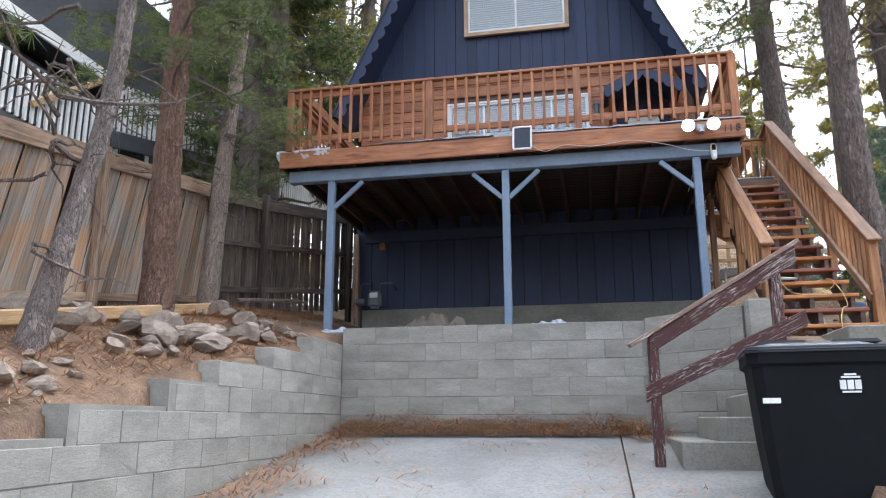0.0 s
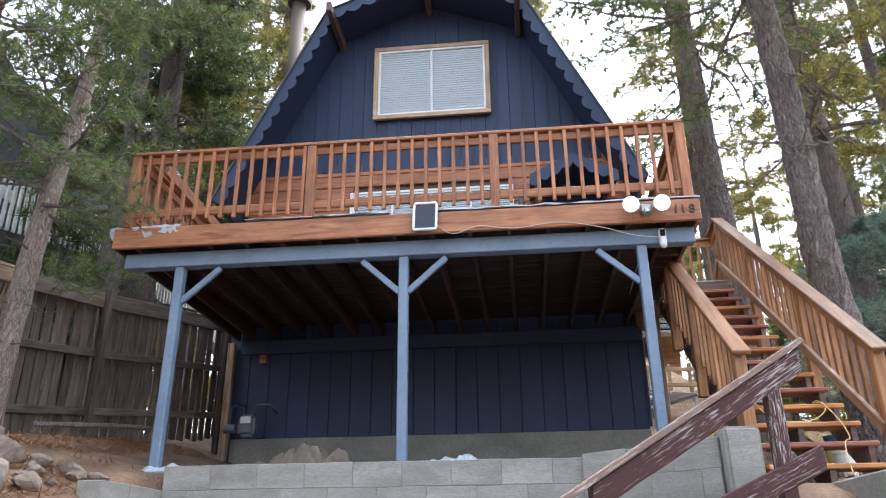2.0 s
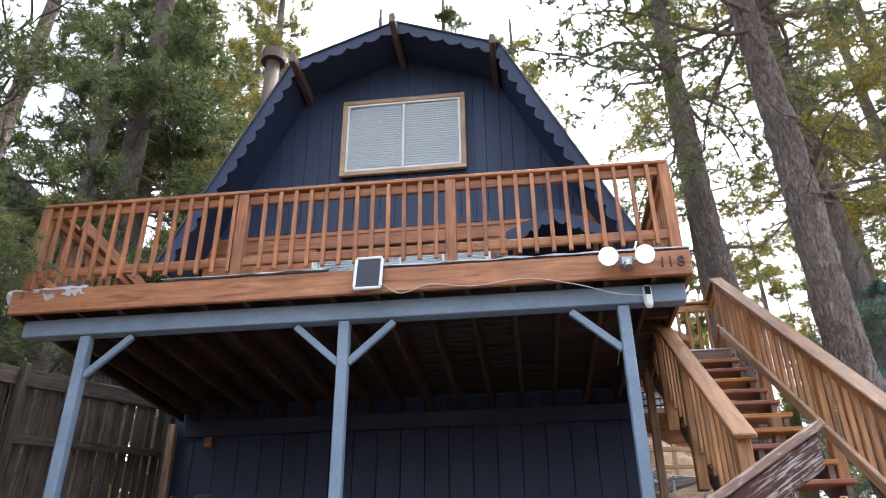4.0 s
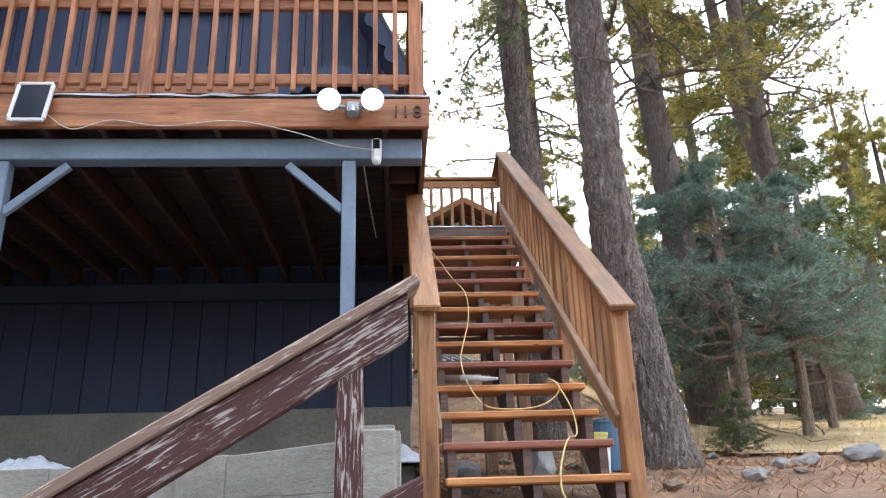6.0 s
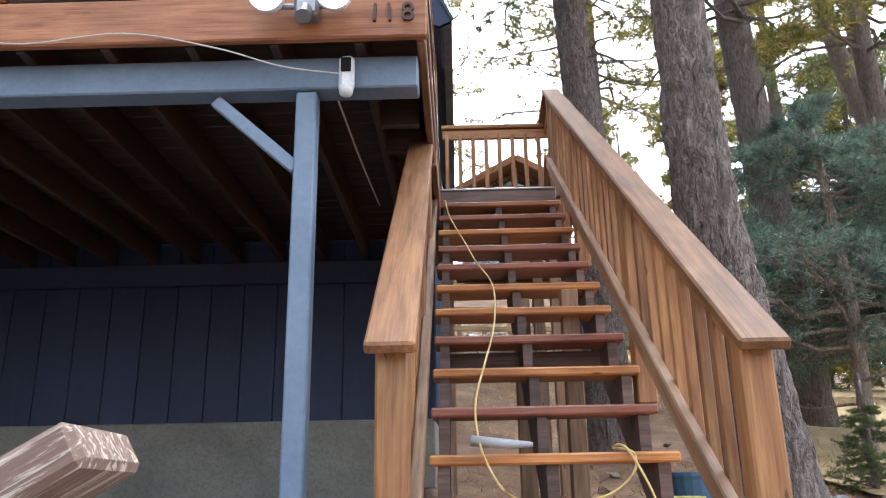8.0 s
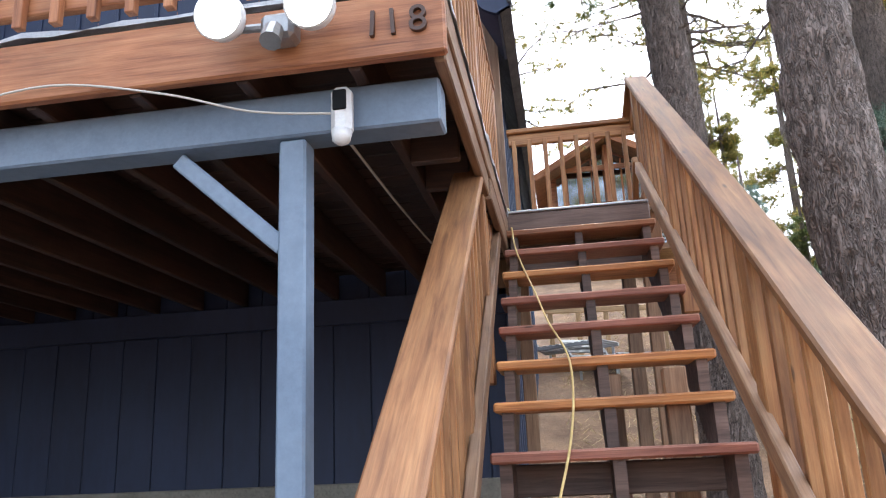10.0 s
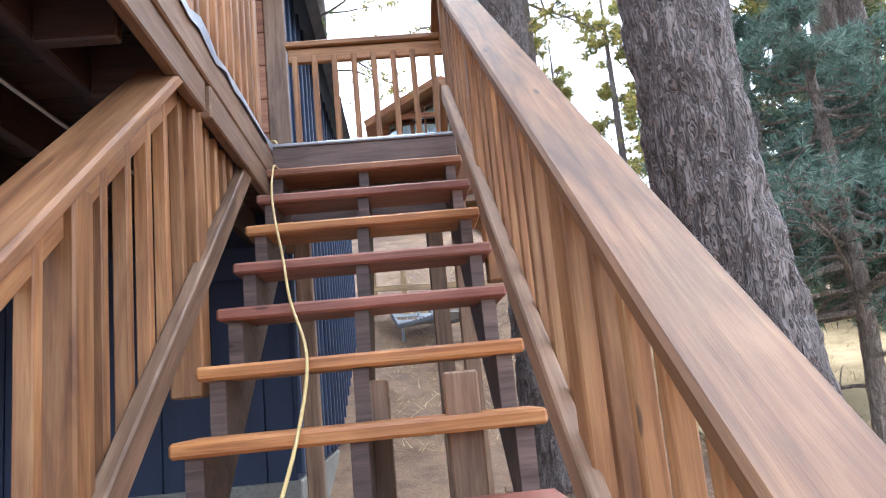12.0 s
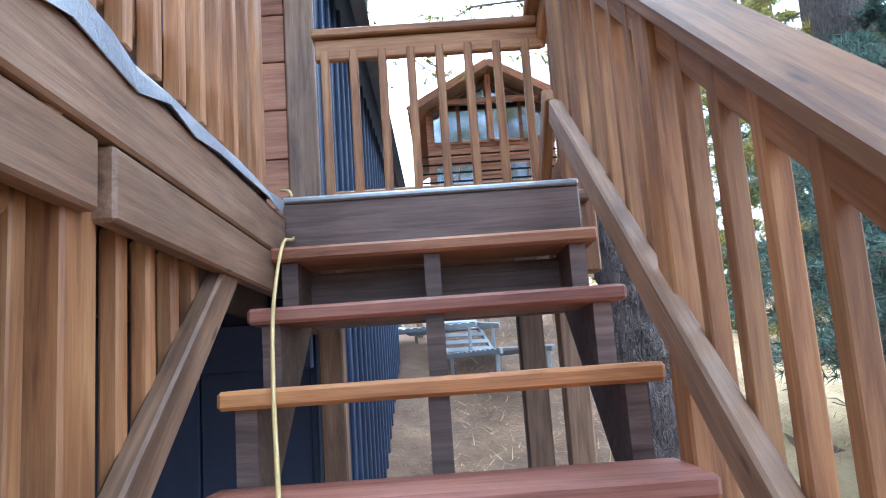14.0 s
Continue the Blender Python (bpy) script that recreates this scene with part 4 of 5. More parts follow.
# ---- neighbour's house beyond the fence ----
nb = thing("neighbour_house", (-10, 12, 4), "dark slate house with white trim behind the fence", "house")
block("wall", (-14, 6.0, 2.0), (-9.4, 20, 8.3), GREYW, nb, 0)
block("wall", (-14, 9.5, 8.3), (-9.9, 20, 11.8), GREYW, nb, 0)
part("roof", prism([(-14.5, 9.9), (-8.7, 8.45), (-8.7, 8.33), (-14.5, 9.78)], 8.5), SHINGLE, nb, m=Matrix.Translation((0, 4.4, 0)))
board("eave_trim", (-8.68, 4.4, 8.40), (-8.68, 12.9, 8.40), 0.05, 0.22, WHITE, nb)
for yy in (8.2, 13.0, 15.5):
    wn_ = block("window", (-9.41, yy - 0.5, 6.6), (-9.38, yy + 0.5, 7.9), CELL, nb, 0)
    for a, b in (((-9.36, yy - 0.55, 6.55), (-9.36, yy + 0.55, 6.55)), ((-9.36, yy - 0.55, 7.95), (-9.36, yy + 0.55, 7.95)), ((-9.36, yy - 0.55, 6.6), (-9.36, yy - 0.55, 7.9)), ((-9.36, yy + 0.55, 6.6), (-9.36, yy + 0.55, 7.9))):
        board("frame", a, b, 0.05, 0.1, WHITE, wn_, up=(0, 0.7, 0.7))
ndeck = thing("neighbour_deck", (-8.5, 10, 4), "neighbour's deck with a white baluster railing", "deck")
for (ya, za, yb, zb) in ((4.0, 6.35, 10.3, 6.35), (10.4, 7.0, 14.6, 7.9), (14.6, 7.95, 22.0, 7.75)):
    k = (zb - za) / (yb - ya)
    board("deck_edge", (-8.0, ya, za - 0.16), (-8.0, yb, zb - 0.16), 0.08, 0.3, GREYW, ndeck)
    board("rail", (-8.0, ya, za + 0.92), (-8.0, yb, zb + 0.92), 0.09, 0.06, GREYW, ndeck)
    board("rail", (-8.0, ya, za + 0.06), (-8.0, yb, zb + 0.06), 0.06, 0.06, GREYW, ndeck)
    nbal = int((yb - ya) / 0.15)
    for i in range(nbal + 1):
        y = ya + (yb - ya) * i / nbal
        z = za + (zb - za) * i / nbal
        board("baluster", (-7.96, y, z + 0.0), (-7.96, y, z + 0.9), 0.04, 0.055, WHITE, ndeck, up=(0, 1, 0), bev=0)
board("handrail", (-7.9, 8.4, 6.62), (-7.9, 10.6, 8.2), 0.05, 0.11, LUMBER, ndeck)
part("floor", prism([(-9.4, 6.2), (-8.05, 6.2), (-8.05, 6.3), (-9.4, 6.3)], 18), GREYW, ndeck, m=Matrix.Translation((0, 4, 0)))

# ---- far cabin uphill ----
fx, fy = 4.22, 28.0
fc = thing("far_cabin", (fx, fy, 6), "brown timber cabin with a glazed gable up the hill", "house")
block("wall", (fx - 1.7, fy, 5.5), (fx + 1.7, fy + 6, 11.85), SIDING_O, fc, 0)
for i in range(10):
    board("plank", (fx - 1.7, fy - 0.03, 8.6 + 0.26 * i), (fx + 1.7, fy - 0.03, 8.6 + 0.26 * i), 0.03, 0.25, CEDAR, fc)
part("gable", prism([(fx - 1.7, 11.85), (fx + 1.7, 11.85), (fx, 12.72)], 0.2), SIDING_O, fc, m=Matrix.Translation((0, fy, 0)))
board("collar_beam", (fx - 1.3, fy - 0.35, 12.0), (fx + 1.3, fy - 0.35, 12.0), 0.1, 0.14, CEDAR, fc)
board("king_post", (fx, fy - 0.35, 10.9), (fx, fy - 0.35, 12.7), 0.14, 0.14, CEDAR, fc, up=(1, 0, 0))
for s in (-1, 1):
    part("roof", prism([(fx, 12.92), (fx + s * 2.15, 11.72), (fx + s * 2.15, 11.58), (fx, 12.78)], 7.5), CEDAR_OLD, fc, m=Matrix.Translation((0, fy - 0.9, 0)))
    board("barge_board", (fx, fy - 0.92, 12.84), (fx + s * 2.15, fy - 0.92, 11.64), 0.05, 0.2, CEDAR, fc)
    for a, b, z0, z1, zz in ((0.1, 0.78, 10.95, 12.55, 12.2), (0.88, 1.5, 10.95, 12.12, 11.85), (0.35, 1.5, 9.2, 10.3, 10.3)):
        win = part("window", prism([(fx + s * a, z0), (fx + s * b, z0), (fx + s * b, zz), (fx + s * a, z1)], 0.05), SKYPANE, fc, "window reflecting the sky", Matrix.Translation((0, fy - 0.09, 0)))
        board("sill", (fx + s * a, fy - 0.11, z0), (fx + s * b, fy - 0.11, z0), 0.06, 0.07, CEDAR, win)
        board("mullion", (fx + s * (a + b) / 2, fy - 0.1, z0), (fx + s * (a + b) / 2, fy - 0.1, (z1 + zz) / 2 - 0.03), 0.05, 0.05, CEDAR, win, up=(1, 0, 0))
for i in range(5):
    board("balcony_rail", (fx - 1.9, fy - 1.6, 9.3 + 0.22 * i), (fx + 1.9, fy - 1.6, 9.3 + 0.22 * i), 0.04, 0.04, BLACK, fc)
for i in range(5):
    xx = fx - 1.9 + 0.95 * i
    board("balcony_post", (xx, fy - 1.6, 6.0), (xx, fy - 1.6, 10.25), 0.09, 0.09, CEDAR_OLD, fc)
part("balcony_floor", prism([(fx - 1.95, 9.05), (fx + 1.95, 9.05), (fx + 1.95, 9.2), (fx - 1.95, 9.2)], 1.7), CEDAR_OLD, fc, m=Matrix.Translation((0, fy - 1.65, 0)))
# ---- trees ----
def tuft(tri, c, out, needle, size, blades, rnd):
    """A pom-pom of needles at a twig's end."""
    for _ in range(blades):
        d = (out * 0.55 + Vector((rnd.gauss(0, .6), rnd.gauss(0, .6), rnd.gauss(0, .6)))).normalized()
        sdv = d.orthogonal().normalized() * needle
        sdv.rotate(Matrix.Rotation(rnd.uniform(0, 6.28), 3, d))
        tri += [c - sdv, c + sdv, c + d * size * rnd.uniform(0.6, 1.15)]


def mesh_from_tris(tri, mat):
    me = bpy.data.meshes.new("foliage")
    me.from_pydata([tuple(v) for v in tri], [], [(i, i + 1, i + 2) for i in range(0, len(tri), 3)])
    me.materials.append(mat)
    return me


def crown_and_limbs(seed, z0, z1, reach, count, tufts, needle, size, blades, dead=0):
    """Limbs as one bmesh and needle triangles, about a trunk on the z axis."""
    rnd = random.Random(seed)
    limbs = bmesh.new()
    tri = []
    for i in range(count + dead):
        isdead = i >= count
        f = rnd.random()
        z = z0 + (z1 - z0) * f if not isdead else z0 - rnd.uniform(0.3, 2.5)
        L = reach * (1.05 - 0.75 * f) * rnd.uniform(0.6, 1.15) if not isdead else rnd.uniform(0.5, 1.3)
        a = rnd.uniform(0, 6.283)
        el = rnd.uniform(-0.25, 0.35)
        M = Matrix.Translation((0, 0, z)) @ Matrix.Rotation(a, 4, 'Z') @ Matrix.Rotation(-el, 4, 'Y')
        pts, cur = [], Vector((0, 0, 0))
        for k in range(6):
            pts.append(M @ cur)
            cur = cur + Vector((L / 5, rnd.gauss(0, 0.05 * L), rnd.gauss(0, 0.045 * L) - 0.02 * L))
        r = 0.012 + 0.011 * L
        tube(pts, [r * (1 - 0.16 * k) for k in range(6)], 5, limbs)
        if isdead:
            for _ in range(2):
                k = rnd.randrange(2, 5)
                e = pts[k] + Vector((rnd.gauss(0, .22), rnd.gauss(0, .22), rnd.gauss(0, .15))) * L
                tube([pts[k], (pts[k] + e) / 2 + Vector((0, 0, 0.04)), e], [r * .4, r * .3, r * .12], 4, limbs)
            continue
        along = (pts[-1] - pts[0]).normalized()
        across = along.cross(Vector((0, 0, 1))).normalized()
        twigs = max(3, tufts // 4)
        for j in range(twigs):
            t = 0.35 + 0.65 * (j + rnd.random()) / twigs
            k = min(int(t * 5), 4)
            st = pts[k].lerp(pts[k + 1], t * 5 - k)
            sgn = 1 if j % 2 else -1
            out = (along * rnd.uniform(0.3, 1.0) + across * sgn * rnd.uniform(0.3, 1.0) + Vector((0, 0, rnd.uniform(-0.25, 0.45)))).normalized()
            e = st + out * L * rnd.uniform(0.12, 0.34) * (1.3 - 0.6 * t)
            tube([st, (st + e) / 2 + Vector((0, 0, 0.02)), e], [r * .32, r * .25, r * .14], 3, limbs)
            for q in range(4):
                c = st.lerp(e, 1 - 0.22 * q) + Vector((rnd.gauss(0, .25), rnd.gauss(0, .25), rnd.gauss(0, .25))) * size
                tuft(tri, c, out, needle, size, blades, rnd)
    return limbs, tri


CROWNS = {}


def crown(kind, mat, bark):
    """Shared crown meshes, by kind."""
    key = (kind, mat.name)
    if key not in CROWNS:
        spec = {"tall": (11, 4.5, 16.0, 2.7, 84, 32, 0.008, 0.24, 20, 9),
                "tall_b": (12, 4.6, 17.0, 3.0, 80, 32, 0.008, 0.24, 20, 11),
                "low": (13, 1.6, 9.0, 1.9, 46, 34, 0.006, 0.17, 14, 4),
                "bush": (14, 0.5, 3.4, 1.7, 78, 44, 0.006, 0.12, 14, 8),
                "thin": (15, 1.5, 8.5, 1.3, 44, 20, 0.0055, 0.19, 24, 16),
                "dense": (17, 2.6, 14.5, 2.5, 120, 36, 0.012, 0.25, 14, 6),
                "far": (16, 1.0, 15.5, 3.0, 64, 28, 0.019, 0.40, 14, 0)}[kind]
        limbs, tri = crown_and_limbs(*spec)
        CROWNS[key] = (finish(limbs, bark), mesh_from_tris(tri, mat))
    return CROWNS[key]


def tree(pts, radii, kind, label, bark=BARK, mat=NEEDLE, group="pine trees", turn=0.0, size=1.0, sides=20, low=0.0):
    """A pine: a trunk through pts, and limbs and needles about its line."""
    base = Vector(pts[0])
    t = thing("pine_tree", base, label, "tree", group)
    path = smooth_path(pts, 8)
    rr_ = []
    for i in range(len(path)):
        f = i / (len(path) - 1) * (len(radii) - 1)
        k = min(int(f), len(radii) - 2)
        rr_.append(radii[k] + (radii[k + 1] - radii[k]) * (f - k))
    dense = []
    dr = []
    for i in range(len(path) - 1):
        cuts = max(3, int((path[i + 1] - path[i]).length / 0.035)) if sides >= 60 and path[i].z < 11 else 3
        for j in range(cuts):
            dense.append(path[i].lerp(path[i + 1], j / cuts))
            dr.append(rr_[i] + (rr_[i + 1] - rr_[i]) * j / cuts)
    part("trunk", tube(dense, dr, sides, None, 0.09 if sides > 12 else 0.03, 0.02 * min(1, rr_[0] / 0.25) if sides >= 60 else 0.0), bark, t, smooth=sides < 60)
    limbs, fol = crown(kind, mat, bark)
    top = Vector(pts[-1])
    z = Vector((0, 0, 1)).lerp((top - base).normalized(), 0.9).normalized()
    q = Vector((0, 0, 1)).rotation_difference(z).to_matrix().to_4x4()
    M = Matrix.Translation(base + Vector((0, 0, low))) @ q @ Matrix.Rotation(turn, 4, 'Z') @ Matrix.Scale(size, 4)
    put("branchwork", limbs, M, t)["kind"] = "stuff"
    put("crown", fol, M, t)["kind"] = "stuff"
    return t


g = ground_z
# beside the stairs
tree([(4.16, 9.92, 2.6), (4.07, 9.97, 3.4), (3.90, 10.05, 5.3), (3.88, 10.05, 7.3), (3.75, 10.1, 12), (3.6, 10.2, 19)], [0.36, 0.245, 0.19, 0.175, 0.145, 0.04], "tall", "large ponderosa pine with furrowed grey bark beside the stairs", sides=90, turn=0.6, low=2.0)
tree([(3.75, 13.0, 3.2), (3.72, 13.0, 7.0), (3.62, 13.0, 9.7), (3.5, 13.2, 20)], [0.24, 0.19, 0.17, 0.04], "tall_b", "tall pine with grey-brown bark behind the stairs", sides=64, turn=2.0, low=2.5)
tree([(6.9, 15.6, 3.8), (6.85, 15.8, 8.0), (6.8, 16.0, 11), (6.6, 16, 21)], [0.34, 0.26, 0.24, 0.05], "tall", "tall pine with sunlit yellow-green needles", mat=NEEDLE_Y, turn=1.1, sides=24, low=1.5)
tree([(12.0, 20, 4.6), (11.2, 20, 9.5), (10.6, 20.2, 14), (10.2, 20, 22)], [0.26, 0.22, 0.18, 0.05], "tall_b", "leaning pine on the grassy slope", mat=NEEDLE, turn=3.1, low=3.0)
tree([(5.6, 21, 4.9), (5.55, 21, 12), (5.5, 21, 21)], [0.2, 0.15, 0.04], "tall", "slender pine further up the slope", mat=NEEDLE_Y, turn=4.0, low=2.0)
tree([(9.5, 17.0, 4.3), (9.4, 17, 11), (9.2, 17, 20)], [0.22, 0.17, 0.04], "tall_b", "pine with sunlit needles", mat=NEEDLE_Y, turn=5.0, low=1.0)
# on the bank beside the driveway
tree([(-3.62, 3.85, 2.35), (-3.6, 4.1, 3.3), (-3.6, 4.42, 4.45), (-3.6, 4.55, 5.6), (-3.65, 4.7, 8.2), (-3.7, 4.8, 11)], [0.12, 0.085, 0.075, 0.07, 0.05, 0.02], "thin", "slim leaning pine with sparse twigs on the bank", turn=0.5, low=1.3, sides=20)
tree([(-4.3, 6.45, 2.9), (-4.3, 6.45, 5.0), (-4.3, 6.5, 6.8), (-4.3, 6.6, 11), (-4.3, 6.6, 16)], [0.19, 0.14, 0.12, 0.10, 0.03], "tall", "pine with flaking red-brown bark on the bank", bark=BARK_R, turn=2.5, sides=64, low=0.3, size=0.52)
tree([(-4.5, 7.85, 3.1), (-4.5, 8.1, 5.6), (-4.5, 8.4, 8.0), (-4.4, 8.6, 14)], [0.145, 0.10, 0.09, 0.03], "tall_b", "pale-barked pine leaning over the fence", bark=BARK_P, turn=1.9, sides=24, low=0.0, size=0.5)
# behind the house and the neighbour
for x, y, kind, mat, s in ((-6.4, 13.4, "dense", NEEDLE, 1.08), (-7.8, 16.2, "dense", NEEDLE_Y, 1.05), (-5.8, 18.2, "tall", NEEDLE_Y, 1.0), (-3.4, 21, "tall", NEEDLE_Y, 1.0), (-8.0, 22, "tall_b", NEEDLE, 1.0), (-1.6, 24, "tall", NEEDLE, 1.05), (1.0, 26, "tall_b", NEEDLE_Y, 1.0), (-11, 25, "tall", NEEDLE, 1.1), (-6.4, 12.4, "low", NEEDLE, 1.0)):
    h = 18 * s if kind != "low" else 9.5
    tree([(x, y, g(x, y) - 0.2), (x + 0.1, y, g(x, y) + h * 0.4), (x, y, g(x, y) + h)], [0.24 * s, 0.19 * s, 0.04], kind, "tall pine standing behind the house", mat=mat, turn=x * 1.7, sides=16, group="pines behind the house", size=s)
# junipers and young pines on the open slope
for x, y, s in ((6.35, 13.2, 0.95), (7.7, 14.2, 1.0), (7.0, 15.6, 1.1), (9.6, 16.8, 0.85)):
    tree([(x, y, g(x, y) - 0.1), (x + 0.06, y, g(x, y) + 1.6), (x, y + 0.1, g(x, y) + 4.2 * s)], [0.085, 0.07, 0.02], "bush", "dense blue-green juniper on dry grass", bark=BARK_P, mat=NEEDLE_B, turn=x, sides=14, group="junipers", size=s, low=0.7)
tree([(5.35, 11.3, g(5.35, 11.3) - 0.05), (5.36, 11.3, g(5.35, 11.3) + 0.4), (5.36, 11.3, g(5.35, 11.3) + 0.9)], [0.03, 0.025, 0.01], "bush", "small green pine sapling", mat=NEEDLE, turn=1, sides=8, group="junipers", size=0.2)
# the wood further off
rnd = random.Random(21)
for i in range(46):
    if i < 30:
        x, y = rnd.uniform(8, 44), rnd.uniform(24, 50)
        if x < 9 and y < 34:
            x += 6
    else:
        x, y = rnd.uniform(-38, -3), rnd.uniform(30, 52)
    s = rnd.uniform(0.75, 1.15)
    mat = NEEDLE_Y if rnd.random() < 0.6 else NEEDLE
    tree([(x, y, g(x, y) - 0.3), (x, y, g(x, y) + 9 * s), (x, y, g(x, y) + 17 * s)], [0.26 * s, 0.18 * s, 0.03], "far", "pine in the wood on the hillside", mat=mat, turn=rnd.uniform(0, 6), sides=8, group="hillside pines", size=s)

# young trees under them
for i in range(18):
    x, y = 8.5 + 1.25 * i + rnd.uniform(-0.6, 0.6), rnd.uniform(22, 33)
    s = rnd.uniform(0.3, 0.5)
    tree([(x, y, g(x, y) - 0.2), (x, y, g(x, y) + 9 * s), (x, y, g(x, y) + 16.5 * s)], [0.12, 0.09, 0.02], "far", "young pine below the taller hillside trees", mat=NEEDLE if i % 3 else NEEDLE_B, turn=rnd.uniform(0, 6), sides=8, group="young hillside pines", size=s, low=-0.4)

# ---- rocks, litter, grass ----
ROCKS = []
for k in range(7):
    bm = bmesh.new()
    bmesh.ops.create_icosphere(bm, subdivisions=2, radius=0.5)
    for v in bm.verts:
        v.co *= 1 + 0.35 * noise.noise(v.co * 2.2 + Vector((k * 9, 0, 0)))
    for _ in range(9):
        n = Vector((random.gauss(0, 1), random.gauss(0, 1), random.gauss(0, 1))).normalized()
        lim = random.uniform(0.22, 0.36)
        for v in bm.verts:
            e = v.co.dot(n) - lim
            if e > 0:
                v.co -= n * e
    ROCKS.append(finish(bm, ROCK if k < 5 else ROCK_G))


def rock(x, y, sx, sy, sz, k, label, group="", z=None):
    zz = (g(x, y) if z is None else z) + 0.28 * sz
    ob = put("rock", ROCKS[k % 7], pose(x, y, zz, random.uniform(-15, 15), random.uniform(-15, 15), random.uniform(0, 360)) @ Matrix.Diagonal((sx, sy, sz, 1)))
    return tagged(ob, label, "rock", group)


rnd = random.Random(4)
for i in range(120):
    y = rnd.uniform(1.6, 7.6)
    x = rnd.uniform(-4.6, -3.05) if i % 3 else rnd.uniform(-3.5, -2.95)
    s = rnd.choice((0.10, 0.16, 0.2, 0.26, 0.34)) * rnd.uniform(0.8, 1.2)
    rock(x, y, s * rnd.uniform(0.9, 1.5), s, s * rnd.uniform(0.55, 0.85), i % 5, "tan fieldstone lying among pine needles on the bank", "bank stones")
for x, y, a, b, c in ((5.2, 9.8, 0.26, 0.2, 0.18), (5.75, 9.9, 0.34, 0.28, 0.24), (4.75, 9.3, 0.2, 0.15, 0.14), (2.85, 8.9, 0.34, 0.3, 0.42), (2.35, 9.0, 0.26, 0.22, 0.26), (4.2, 8.6, 0.22, 0.2, 0.16), (1.95, 8.2, 0.36, 0.3, 0.3), (2.3, 8.3, 0.28, 0.24, 0.24), (4.9, 10.9, 0.2, 0.15, 0.1), (5.6, 11.2, 0.18, 0.14, 0.1), (3.4, 8.5, 0.25, 0.2, 0.16)):
    rock(x, y, a, b, c, 5 + int(x * 7) % 2, "pale grey boulder on the needle-strewn ground", "boulders")
for i in range(40):
    x, y = rnd.uniform(2.1, 6.2), rnd.uniform(7.9, 13.5)
    if abs(x - 4.1) < 0.45 and abs(y - 9.95) < 0.45:
        continue
    s = rnd.uniform(0.05, 0.14)
    rock(x, y, s * 1.3, s, s * 0.7, i, "small grey stone on bare ground", "small stones")


def litter(name, label, mat, spots, seed, length, width, lift=0.006):
    """Loose needles or blades as one mesh: spots are (x0, x1, y0, y1, count, height function)."""
    rnd = random.Random(seed)
    tri = []
    for x0, x1, y0, y1, count, hf in spots:
        for _ in range(count):
            x, y = rnd.uniform(x0, x1), rnd.uniform(y0, y1)
            z = hf(x, y)
            if z is None:
                continue
            a = rnd.uniform(0, 6.28)
            L = length * rnd.uniform(0.6, 1.3)
            d = Vector((math.cos(a), math.sin(a), rnd.uniform(-0.1, 0.5))) * L
            s = Vector((-math.sin(a), math.cos(a), 0)) * width
            c = Vector((x, y, z + lift + rnd.uniform(0, 0.02)))
            tri += [c - s, c + s, c + d]
    ob = put(name, mesh_from_tris(tri, mat), Matrix.Identity(4))
    return tagged(ob, label, "litter", kind="stuff")


def patchy(x, y, lim):
    return noise.noise((x * 1.3, y * 1.3, 3.0)) > lim


def pile(x, y):
    """The heap of needles along the foot of the back wall."""
    e = 7.66 - y
    hgt = 0.24 * max(0, 1 - e / 0.55) * (0.6 + 0.6 * noise.noise((x * 2.1, y * 2.0, 0)))
    return drive_z(y) + max(hgt, 0.0) * random.random()


random.seed(8)
litter("needle_litter", "rust-brown dry pine needles drifted on concrete and bank", DROPPED, [
    (-2.6, 0.7, 7.15, 7.68, 9000, pile),
    (0.6, 1.0, 6.9, 7.6, 600, pile),
    (-2.6, -1.5, 3.0, 7.2, 10000, lambda x, y: drive_z(y) + 0.01 if (x + 2.6) < (0.15 + random.random()) * (0.5 + 0.5 * noise.noise((0, y * 1.1, 0))) else None),
    (-2.6, 1.2, 4.5, 7.2, 1800, lambda x, y: drive_z(y) + 0.005 if patchy(x, y, 0.15) else None),
    (-4.9, -2.85, 1.0, 7.7, 16000, lambda x, y: g(x, y)),
    (2.1, 6.0, 7.6, 13.0, 9000, lambda x, y: g(x, y)),
    (-4.8, -3.8, 7.7, 11.5, 3000, lambda x, y: g(x, y))], 9, 0.12, 0.0042)
litter("dry_grass", "tan dry grass on the open slope", GRASS, [
    (4.9, 22, 10.6, 26, 60000, lambda x, y: g(x, y) if y > 10.7 + 0.8 * noise.noise((x * 0.6, y * 0.4, 1)) else None),
    (2.4, 5.6, 14.0, 22, 4500, lambda x, y: g(x, y))], 10, 0.20, 0.005)
bm = bmesh.new()
grid = [[bm.verts.new((x, y, g(x, y) + 0.035)) for x in [5.2 + 1.2 * i for i in range(30)]] for y in [11.0 + 1.0 * j for j in range(27)]]
for a, b in zip(grid, grid[1:]):
    for i in range(29):
        bm.faces.new((a[i], a[i + 1], b[i + 1], b[i]))
STRAW = mottled("straw_ground", (0.36, 0.26, 0.13), (0.52, 0.40, 0.22), 1.2, 0.95, 0.8, 0.03, stain=(0.25, 0.17, 0.09))
meadow = part("meadow", bm, STRAW, None, smooth=True)
tagged(meadow, "dry straw-coloured meadow on the hillside", "meadow", kind="structure")

